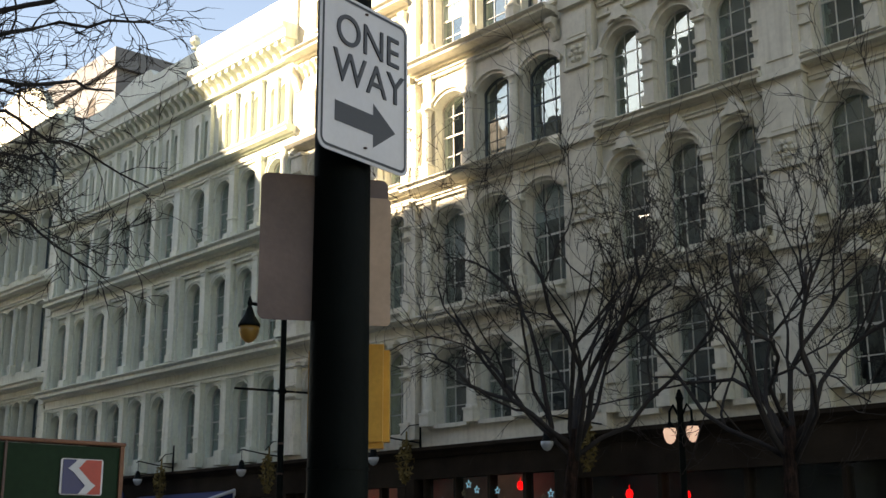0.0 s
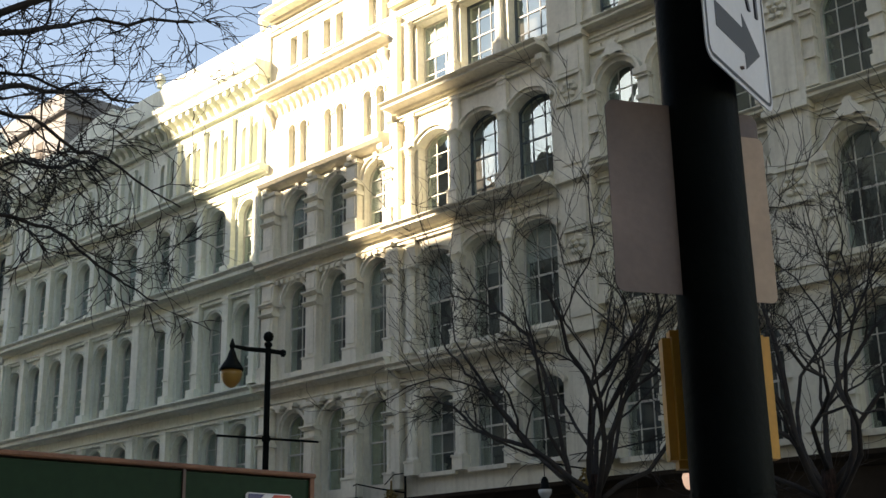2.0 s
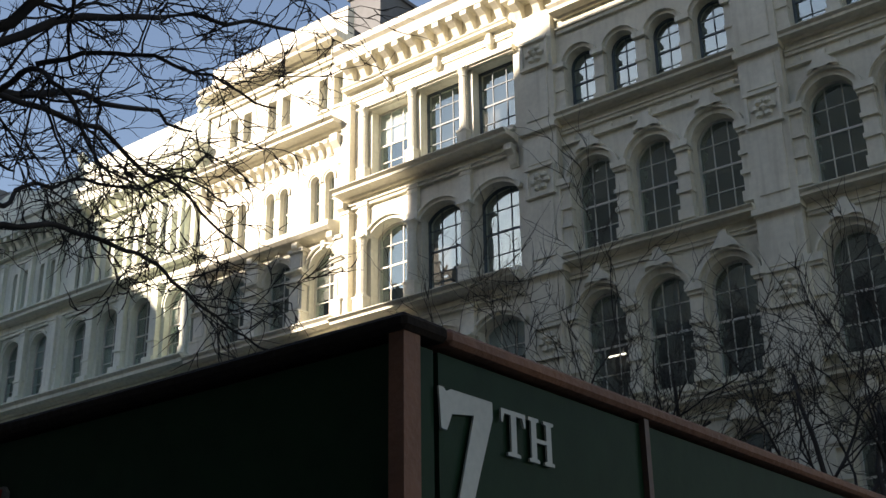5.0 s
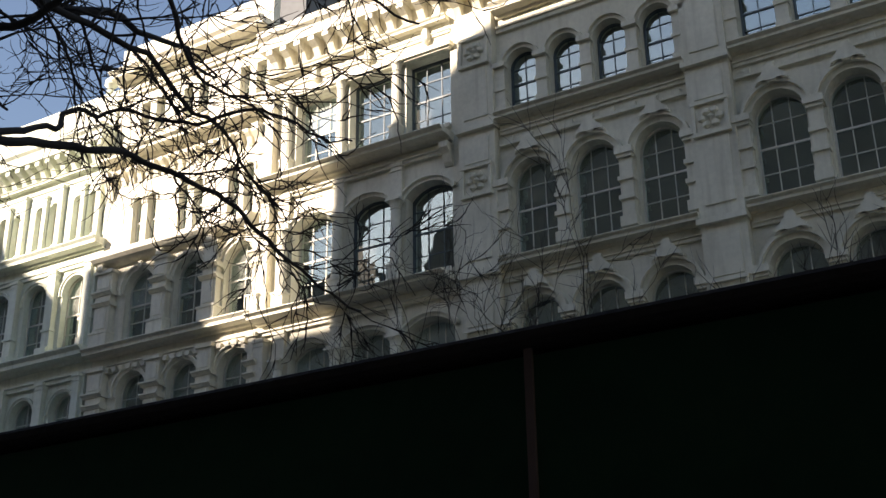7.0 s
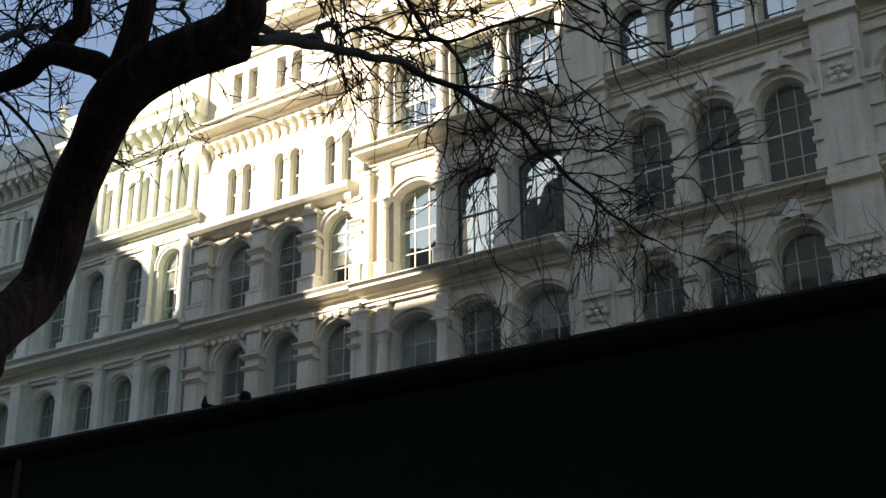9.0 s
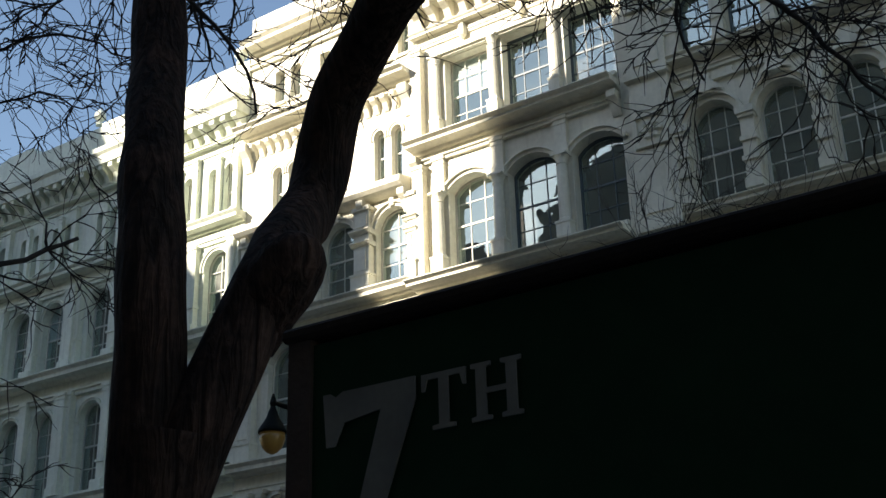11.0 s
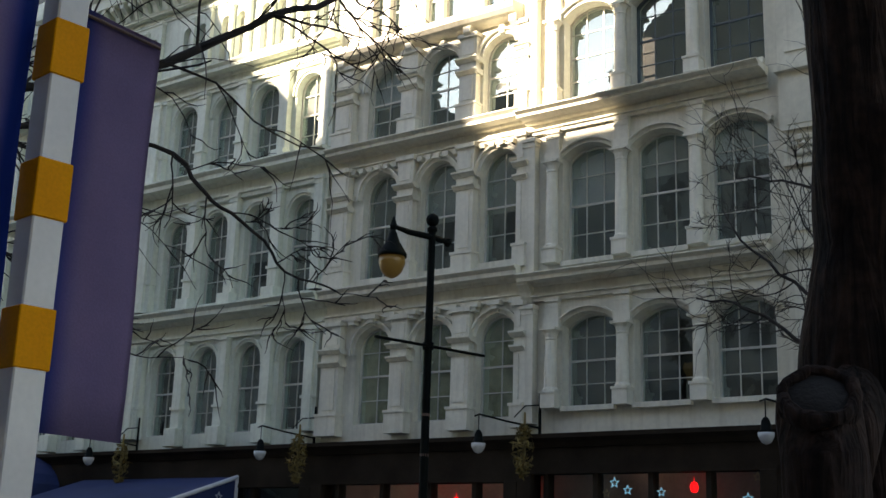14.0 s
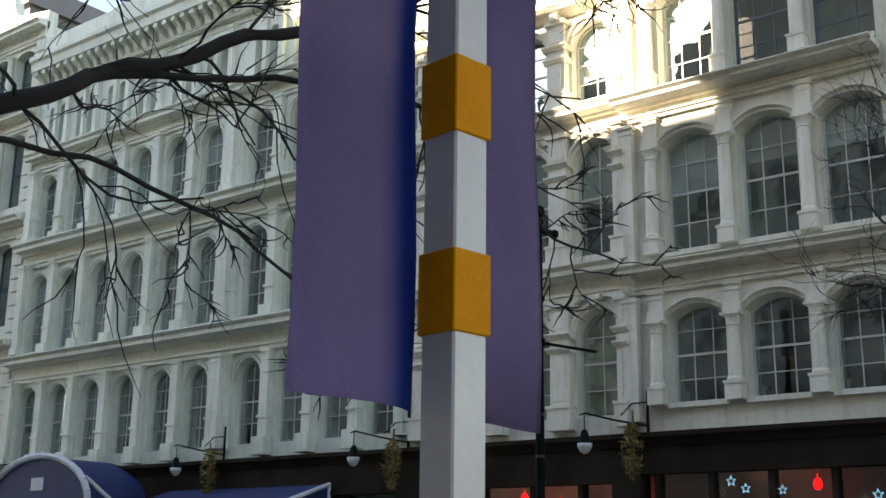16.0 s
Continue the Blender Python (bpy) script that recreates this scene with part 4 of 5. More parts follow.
def star_mesh(r):
    bm = bmesh.new()
    n = 10
    out = [((r if k % 2 == 0 else r * 0.45) * math.sin(k * math.pi / 5), (r if k % 2 == 0 else r * 0.45) * math.cos(k * math.pi / 5)) for k in range(n)]
    inn = [(x * 0.68, z * 0.68) for x, z in out]
    for k in range(n):
        j = (k + 1) % n
        for ya, yb in ((-0.012, 0.012),):
            q = [(out[k], ya), (out[j], ya), (inn[j], ya), (inn[k], ya)]
            bm.faces.new([bm.verts.new((p[0], y, p[1])) for p, y in q])
            q = [(out[k], yb), (out[j], yb), (inn[j], yb), (inn[k], yb)]
            bm.faces.new([bm.verts.new((p[0], y, p[1])) for p, y in q][::-1])
            bm.faces.new([bm.verts.new(c) for c in ((out[k][0], ya, out[k][1]), (out[k][0], yb, out[k][1]), (out[j][0], yb, out[j][1]), (out[j][0], ya, out[j][1]))])
            bm.faces.new([bm.verts.new(c) for c in ((inn[k][0], ya, inn[k][1]), (inn[j][0], ya, inn[j][1]), (inn[j][0], yb, inn[j][1]), (inn[k][0], yb, inn[k][1]))])
    return bm


def star(x, z, r, lit):
    o = part("star_ornament", star_mesh(r), M_STAR if lit else M_STAR2)
    o.location = (x, -0.06, z)
    tagged(o, "lit pale blue star ornament in a shop window" if lit else "dull star ornament hung in a shop window", "ornament", "star ornaments")


def lantern(x, z, r=0.115):
    bm = bmesh.new()
    lathe(bm, [(0.03, -r * 1.2), (r * 0.7, -r), (r, 0), (r * 0.7, r), (0.03, r * 1.2)], 12)
    tube(bm, [(0, 0, r * 1.1), (0, 0, r * 2.2)], [0.01, 0.01], 5)
    o = part("paper_lantern", bm, M_RED, smooth=True)
    o.location = (x, 0.16, z)
    tagged(o, "glowing red paper lantern in a shop window", "lantern", "red lanterns")


for x, z, r, lit in ((0.47, 3.08, 0.18, True), (1.72, 3.64, 0.15, True), (2.1, 3.45, 0.14, True), (-3.09, 2.95, 0.15, True), (3.05, 3.39, 0.13, True),
                     (-6.28, 3.2, 0.13, False), (-5.0, 3.0, 0.12, False), (-1.47, 3.0, 0.13, False), (1.49, 3.37, 0.12, False), (3.35, 3.07, 0.13, False),
                     (5.02, 3.13, 0.12, False), (5.34, 3.22, 0.15, True), (5.6, 3.74, 0.13, False), (7.75, 2.9, 0.15, False)):
    star(x, z, r, lit)
for x, z in ((-4.66, 3.37), (-3.45, 3.18), (-1.22, 3.3), (3.85, 3.52), (10.2, 3.0), (8.2, 3.1)):
    lantern(x, z)


# ---------------------------------------------------------------- wall lamps with garlands
def wall_lamp(x):
    b = thing("wall_lamp", "black bracket lamp with a frosted bell shade over the shopfront", "lamp", "wall lamps", at=(x, 0, 0))
    bm = bmesh.new()
    tube(bm, [(1.35, -0.25, 4.95), (1.35, -0.25, 6.1)], [0.045, 0.035], 8)
    tube(bm, [(1.35, -0.3, 5.12), (0.6, -0.75, 5.28), (0.0, -1.2, 5.45), (-0.15, -1.22, 5.4)], [0.03, 0.03, 0.028, 0.02], 6)
    tube(bm, [(1.35, -0.25, 5.75), (1.0, -0.45, 5.72), (0.75, -0.62, 5.4)], [0.02, 0.02, 0.02], 6)
    part("bracket", bm, M_BLACK, b)
    bm = bmesh.new()
    tube(bm, [(-0.02, -1.2, 5.42), (-0.02, -1.2, 4.85)], [0.015, 0.015], 5)
    lathe(bm, [(0.05, 0.3), (0.10, 0.22), (0.14, 0.0), (0.20, -0.05)], 12, -0.02, -1.2, 4.72)
    part("hood", bm, M_BLACK, b, smooth=True)
    bm = bmesh.new()
    lathe(bm, [(0.20, 0.0), (0.19, -0.1), (0.11, -0.24), (0.02, -0.28)], 12, -0.02, -1.2, 4.66)
    part("shade", bm, M_FROST, b, "frosted glass bell shade", smooth=True)
    return b


def garland(x):
    rng = random.Random(int(x * 10))
    bm = bmesh.new()
    for k in range(240):
        z = rng.uniform(3.75, 5.15)
        r = 0.33 * math.sin(math.pi * (z - 3.6) / 1.75)
        a = rng.uniform(0, 6.28)
        c = Vector((r * rng.random() ** 0.5 * math.cos(a), -0.75 + r * rng.random() ** 0.5 * math.sin(a), z))
        d = Vector((rng.uniform(-1, 1), rng.uniform(-1, 1), rng.uniform(-1, 0.2))).normalized() * 0.12
        e = d.cross(Vector((rng.uniform(-1, 1), rng.uniform(-1, 1), rng.uniform(-1, 1)))).normalized() * 0.035
        bm.faces.new([bm.verts.new(v) for v in (c - d, c + e, c + d, c - e)])
    tube(bm, [(0, -0.7, 5.5), (0.02, -0.74, 4.6), (0, -0.76, 3.75)], [0.03, 0.05, 0.02], 6)
    o = part("garland", bm, M_WREATH)
    o.location = (x, 0, 0)
    tagged(o, "dry brown leaf garland hung from a bracket lamp", "garland", "garlands")


for x in (-10.0, -1.8, 6.3, -18.3):
    wall_lamp(x)
    garland(x + 1.15)


# ---------------------------------------------------------------- street lamps
def street_lamp(x, y, top, arm=-1.1):
    b = thing("street_lamp", "dark green street lamp with an arm and amber teardrop globe", "lamp", "street lamps", at=(x, y, 0))
    b.rotation_euler = (0, 0, radians(72))
    bm = bmesh.new()
    lathe(bm, [(0.28, 0), (0.28, 0.5), (0.2, 0.6), (0.17, 1.0), (0.12, 1.15), (0.10, 3.0), (0.085, top - 0.35), (0.085, top - 0.3), (0.12, top - 0.28), (0.12, top - 0.2), (0.07, top - 0.16)], 12)
    part("post", bm, M_BLACK, b, smooth=True)
    bm = bmesh.new()
    lathe(bm, [(0.05, -0.16), (0.13, -0.1), (0.16, 0), (0.13, 0.1), (0.03, 0.16)], 12, 0, 0, top)
    part("finial", bm, M_BLACK, b, smooth=True)
    bm = bmesh.new()
    tube(bm, [(0.42, 0, top - 0.45), (0, 0, top - 0.42), (arm * 0.6, 0, top - 0.42), (arm, 0, top - 0.36)], [0.07, 0.08, 0.07, 0.05], 8)
    lathe(bm, [(0.05, -0.2), (0.09, -0.08), (0.05, 0.05), (0.02, 0.14)], 8, arm, 0, top - 0.28)
    lathe(bm, [(0.04, -0.12), (0.1, -0.05), (0.1, 0.06), (0.03, 0.1)], 8, 0.46, 0, top - 0.45)
    part("arm", bm, M_BLACK, b)
    bm = bmesh.new()
    lathe(bm, [(0.05, 0.0), (0.10, -0.12), (0.16, -0.30), (0.30, -0.52), (0.34, -0.60), (0.34, -0.66)], 16, arm, 0, top - 0.44)
    part("hood", bm, M_BLACK, b, smooth=True)
    bm = bmesh.new()
    lathe(bm, [(0.30, 0.0), (0.31, -0.14), (0.24, -0.34), (0.12, -0.46), (0.03, -0.50)], 16, arm, 0, top - 1.10)
    part("globe", bm, M_AMBER, b, "amber glass teardrop globe", smooth=True)
    bm = bmesh.new()
    tube(bm, [(-1.5, -0.05, top - 3.0), (1.6, -0.05, top - 3.05)], [0.035, 0.035], 6)
    lathe(bm, [(0.13, -0.08), (0.13, 0.08)], 10, 0, 0, top - 3.02)
    part("banner_arm", bm, M_BLACK, b)
    bm = bmesh.new()
    for z in (top - 4.6, top - 5.5):
        lathe(bm, [(0.1, -0.03), (0.1, 0.03)], 10, 0, 0, z)
    part("steel_band", bm, M_ALU, b)
    return b


street_lamp(0.366, -6.60, 9.30)


def twin_lamp(x, y):
    b = thing("twin_lamp", "black lamp post with two lit bell-shaped globes", "lamp", at=(x, y, 0))
    bm = bmesh.new()
    lathe(bm, [(0.16, 0), (0.16, 0.4), (0.09, 0.6), (0.07, 4.88), (0.10, 4.98), (0.03, 5.18)], 10)
    for s in (-1, 1):
        tube(bm, [(0, 0, 4.48), (s * 0.2, 0, 4.83), (s * 0.31, 0, 4.68), (s * 0.32, 0, 4.38)], [0.03] * 4, 6)
        lathe(bm, [(0.03, 0.14), (0.08, 0.06), (0.18, -0.02)], 10, s * 0.32, 0, 4.32)
    part("post", bm, M_BLACK, b)
    for s in (-1, 1):
        bm = bmesh.new()
        lathe(bm, [(0.13, 0), (0.16, -0.08), (0.13, -0.24), (0.08, -0.33), (0.03, -0.36)], 12, s * 0.32, 0, 4.30)
        part("globe", bm, M_LIT, b, "lit white glass globe", smooth=True)


twin_lamp(13.655, -4.676)


# ---------------------------------------------------------------- awnings
def awning_dome(x0, x1, y0, z0, r):
    b = thing("dome_awning", "navy canvas barrel awning with white trim over a shop door", "awning")
    c = (x0 + x1) / 2
    w = (x1 - x0) / 2
    pts = [(c + w * math.cos(math.pi * k / 14), z0 + r * math.sin(math.pi * k / 14)) for k in range(15)]
    bm = bmesh.new()
    prism(bm, pts + [(x0, z0 - 0.5), (x1, z0 - 0.5)], y0, -0.3)
    part("canopy", bm, M_BLUE, b)
    bm = bmesh.new()
    for (xa, za), (xb, zb) in zip(pts, pts[1:]):
        tube(bm, [(xa, y0 - 0.03, za + 0.05), (xb, y0 - 0.03, zb + 0.05)], [0.12, 0.12], 6)
    tube(bm, [(x1 + 0.02, y0 - 0.03, z0), (x1 + 0.02, y0 - 0.03, z0 - 1.2)], [0.1, 0.1], 6)
    tube(bm, [(x1 + 0.02, y0 + 0.9, z0 + 0.2), (x1 + 0.02, y0 + 0.9, z0 - 1.2)], [0.08, 0.08], 6)
    tube(bm, [(x1 - 0.3, y0 + 0.0, z0 + r * 0.55), (x1 + 0.02, y0 + 0.9, z0 + 0.2)], [0.08, 0.08], 6)
    part("trim", bm, M_TRIM, b)
    part("numeral_bar", boxes((c - 0.38, c + 0.38, y0 - 0.03, y0 - 0.004, z0 + r * 0.32, z0 + r * 0.58)), M_TRIM, b)
    return b


def awning_long(x0, x1, z0, z1, out, star_end=True):
    b = thing("shop_awning", "navy canvas awning with white edge and star above the shop", "awning")
    bm = bmesh.new()
    profile_x(bm, x0, x1, [(-0.3, z1), (-0.3, z1 - 0.06), (-out + 0.04, z0), (-out + 0.04, z0 - 0.45), (-out, z0 - 0.45), (-out, z0 + 0.03)])
    part("canopy", bm, M_BLUE, b)
    bm = bmesh.new()
    a = [(-0.3, z1 + 0.02), (-out, z0 + 0.05), (-out, z0 - 0.45), (-0.3, z0 - 0.45)]
    v = [bm.verts.new((x1 + 0.01, y, z)) for y, z in a]
    w = [bm.verts.new((x1 + 0.03, y, z)) for y, z in a]
    bm.faces.new(v)
    bm.faces.new(w[::-1])
    for i in range(4):
        bm.faces.new((v[i], w[i], w[(i + 1) % 4], v[(i + 1) % 4]))
    part("end_panel", bm, M_BLUE, b)
    bm = bmesh.new()
    tube(bm, [(x1 + 0.03, -0.33, z0 - 0.45), (x1 + 0.03, -0.33, z1)], [0.07] * 2, 6)
    tube(bm, [(x1 + 0.03, -0.3, z1), (x1 + 0.03, -out, z0 + 0.05), (x1 + 0.03, -out, z0 - 0.45)], [0.07] * 3, 6)
    part("edge_trim", bm, M_TRIM, b)
    for k, (yy, zz, rr) in enumerate(((-1.1, z0 + 0.38, 0.17), (-1.55, z0 + 0.10, 0.12))):
        o = part("star", star_mesh(rr), M_TRIM, b)
        o.matrix_basis = pose(x1 + 0.06, yy, zz, 0, 0, 90)
    return b


awning_dome(-27.2, -20.9, -2.8, 3.4, 1.75)
awning_long(-19.6, -11.85, 2.90, 3.96, 3.4)


# ---------------------------------------------------------------- stair enclosure of the underground station
def text_mesh(body, size, depth):
    cu = bpy.data.curves.new("lettering", "FONT")
    cu.body, cu.size, cu.extrude = body, size, depth
    ob = bpy.data.objects.new("lettering", cu)
    scene.collection.objects.link(ob)
    dg = bpy.context.evaluated_depsgraph_get()
    me = bpy.data.meshes.new_from_object(ob.evaluated_get(dg))
    bpy.data.objects.remove(ob)
    return me


def lettering(name, body, size, mat, parent, m, label=""):
    me = text_mesh(body, size, 0.004)
    me.materials.clear()
    me.materials.append(mat)
    o = new(name, me)
    o.parent = parent
    o.matrix_basis = m
    if label:
        tagged(o, label)
    return o


HX0, HX1, HY0, HY1, HTOP, HLOW = 17.74, 23.897, -26.696, -24.114, 2.209, 1.10


def stair_enclosure():
    b = thing("station_entrance", "green enamel station stair enclosure with rusty steel edges", "station entrance")
    part("south_panel", boxes((HX0, HX1, HY0, HY0 + 0.06, HLOW, HTOP - 0.03)), M_GREEN, b)
    part("east_panel", boxes((HX1 - 0.06, HX1, HY0 + 0.07, HY1, HLOW, HTOP - 0.03)), M_GREEN, b)
    part("north_panel", boxes((HX0, HX1 - 0.07, HY1 - 0.06, HY1, HLOW, HTOP - 0.03)), M_GREEN, b)
    part("top_edge", bevelled(boxes((HX0 - 0.012, HX1 + 0.02, HY0 - 0.02, HY0 + 0.07, HTOP - 0.022, HTOP)), 0.006, 1), M_RUST_SHADED, b)
    part("top_edge", bevelled(boxes((HX1 - 0.07, HX1 + 0.02, HY0 + 0.07, HY1 + 0.02, HTOP - 0.022, HTOP)), 0.006, 1), M_RUST, b)
    part("top_edge", bevelled(boxes((HX0, HX1 - 0.07, HY1 - 0.07, HY1 + 0.02, HTOP - 0.022, HTOP)), 0.006, 1), M_RUST, b)
    part("corner_trim", boxes((HX1 - 0.01, HX1 + 0.012, HY1 - 0.012, HY1 + 0.012, HLOW, HTOP - 0.022)), M_RUST, b)
    part("corner_trim", boxes((HX1 - 0.012, HX1 + 0.012, HY0 - 0.012, HY0 + 0.02, HLOW, HTOP - 0.022)), M_RUST, b)
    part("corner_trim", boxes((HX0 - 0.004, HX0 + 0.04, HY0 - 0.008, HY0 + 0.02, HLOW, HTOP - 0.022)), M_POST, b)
    for x in (21.996, 19.066):
        part("seam_post", boxes((x - 0.005, x + 0.005, HY0 - 0.005, HY0, HLOW, HTOP - 0.02)), M_ALU, b)
    for y in (-26.105, -24.799):
        part("seam_post", boxes((HX1, HX1 + 0.010, y - 0.007, y + 0.007, HLOW, HTOP - 0.02)), M_ALU, b)
    part("bottom_rail", boxes((HX0, HX1, HY0 - 0.02, HY0 + 0.08, HLOW - 0.08, HLOW)), M_RUST, b)
    part("bottom_rail", boxes((HX1 - 0.08, HX1 + 0.02, HY0 + 0.08, HY1, HLOW - 0.08, HLOW)), M_RUST, b)
    for x, y in ((HX0 + 0.1, HY0 + 0.05), (21.0, HY0 + 0.05), (HX1 - 0.06, HY0 + 0.05), (HX1 - 0.06, HY1 - 0.05), (21.0, HY1 - 0.05), (HX0 + 0.1, HY1 - 0.05)):
        part("post", boxes((x - 0.05, x + 0.05, y - 0.05, y + 0.05, 0, HLOW - 0.08)), M_BLACK, b)
    part("parapet_wall", boxes((HX0, HX1, HY0 + 0.01, HY0 + 0.09, 0, 1.0), (HX1 - 0.09, HX1 - 0.01, HY0 + 0.09, HY1, 0, 1.0), (HX0, HX1 - 0.1, HY1 - 0.09, HY1 - 0.01, 0, 1.0)), M_STONE, b)
    # faces with the same painted lettering and emblem: (across, face, height) turned into place
    ex, sy = HX1 + 0.004, HY0 - 0.004
    east = lambda a, d, z: (ex + d, a, z)
    south = lambda a, d, z: (a, sy - d, z)

    def sheet(shapes, face, mat, parent, name, label="", lift=0.0, t=0.003):
        bm = bmesh.new()
        for pts in shapes:
            v = [bm.verts.new(face(a, lift, z)) for a, z in pts]
            w = [bm.verts.new(face(a, lift + t, z)) for a, z in pts]
            bm.faces.new(v[::-1])
            bm.faces.new(w)
            for q in range(len(pts)):
                r = (q + 1) % len(pts)
                bm.faces.new((v[q], v[r], w[r], w[q]))
        bmesh.ops.recalc_face_normals(bm, faces=list(bm.faces))
        return part(name, bm, mat, parent, label)

    def placed(shapes, a0, z0, u):
        return [[(a0 + x * u, z0 + z * u) for x, z in pts] for pts in shapes]
    seven = [[(0.0, 1.0), (0.03, 0.66), (0.10, 0.66), (0.17, 0.80), (0.46, 0.84), (0.20, 0.0), (0.38, 0.0), (0.72, 0.86), (0.72, 1.0), (0.16, 1.0), (0.10, 0.97), (0.06, 1.0)]]
    tee = [[(0.0, 1.0), (0.0, 0.70), (0.06, 0.70), (0.12, 0.90), (0.36, 0.90), (0.36, 0.09), (0.22, 0.07), (0.22, 0.0), (0.70, 0.0), (0.70, 0.07), (0.56, 0.09), (0.56, 0.90),
            (0.80, 0.90), (0.86, 0.70), (0.92, 0.70), (0.92, 1.0)]]
    aitch = [[(0.0, 0.0), (0.40, 0.0), (0.40, 0.07), (0.30, 0.09), (0.30, 0.46), (0.70, 0.46), (0.70, 0.09), (0.60, 0.07), (0.60, 0.0), (1.0, 0.0), (1.0, 0.07), (0.90, 0.09),
              (0.90, 0.91), (1.0, 0.93), (1.0, 1.0), (0.60, 1.0), (0.60, 0.93), (0.70, 0.91), (0.70, 0.55), (0.30, 0.55), (0.30, 0.91), (0.40, 0.93), (0.40, 1.0), (0.0, 1.0), (0.0, 0.93),
              (0.10, 0.91), (0.10, 0.09), (0.0, 0.07)]]
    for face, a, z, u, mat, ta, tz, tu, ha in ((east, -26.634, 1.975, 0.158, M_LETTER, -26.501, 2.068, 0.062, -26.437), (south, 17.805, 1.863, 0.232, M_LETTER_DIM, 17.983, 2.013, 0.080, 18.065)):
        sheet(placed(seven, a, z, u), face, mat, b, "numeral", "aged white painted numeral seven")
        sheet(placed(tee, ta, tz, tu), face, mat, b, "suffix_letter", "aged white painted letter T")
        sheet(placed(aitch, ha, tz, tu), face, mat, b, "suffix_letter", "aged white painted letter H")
    blue = [(-0.115, 0.095), (-0.02, 0.095), (-0.065, 0.045), (-0.005, -0.005), (0.035, -0.05), (-0.01, -0.095), (-0.115, -0.095)]
    red = [(0.115, 0.095), (0.01, 0.095), (-0.03, 0.05), (0.01, 0.005), (0.065, -0.04), (0.02, -0.095), (0.115, -0.095)]
    white = [[(-0.085, 0.045), (-0.03, 0.095), (0.02, 0.095), (-0.022, 0.048), (0.055, -0.028), (0.082, -0.045), (0.03, -0.095), (-0.02, -0.095), (0.02, -0.048), (-0.055, 0.028)]]
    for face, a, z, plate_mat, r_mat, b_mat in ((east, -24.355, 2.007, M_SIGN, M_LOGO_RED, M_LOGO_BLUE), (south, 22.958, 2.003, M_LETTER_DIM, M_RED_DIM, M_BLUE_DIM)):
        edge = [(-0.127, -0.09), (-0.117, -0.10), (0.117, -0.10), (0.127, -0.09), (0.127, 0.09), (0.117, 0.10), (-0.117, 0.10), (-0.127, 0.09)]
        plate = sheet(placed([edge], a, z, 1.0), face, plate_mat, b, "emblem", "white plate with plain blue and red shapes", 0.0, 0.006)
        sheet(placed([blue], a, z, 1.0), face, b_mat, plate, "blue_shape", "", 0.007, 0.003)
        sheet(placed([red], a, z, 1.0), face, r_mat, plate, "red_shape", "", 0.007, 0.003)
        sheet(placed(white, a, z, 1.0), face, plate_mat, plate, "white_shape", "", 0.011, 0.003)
    return b


stair_enclosure()


# ---------------------------------------------------------------- sign post
def rounded_plate(w, h, r, t):
    bm = bmesh.new()
    pts = []
    for cx, cz, a0 in ((w / 2 - r, h / 2 - r, 0), (-w / 2 + r, h / 2 - r, 90), (-w / 2 + r, -h / 2 + r, 180), (w / 2 - r, -h / 2 + r, 270)):
        for k in range(6):
            a = radians(a0 + 18 * k)
            pts.append((cx + r * math.cos(a), cz + r * math.sin(a)))
    prism(bm, pts, -t / 2, t / 2)
    return bm


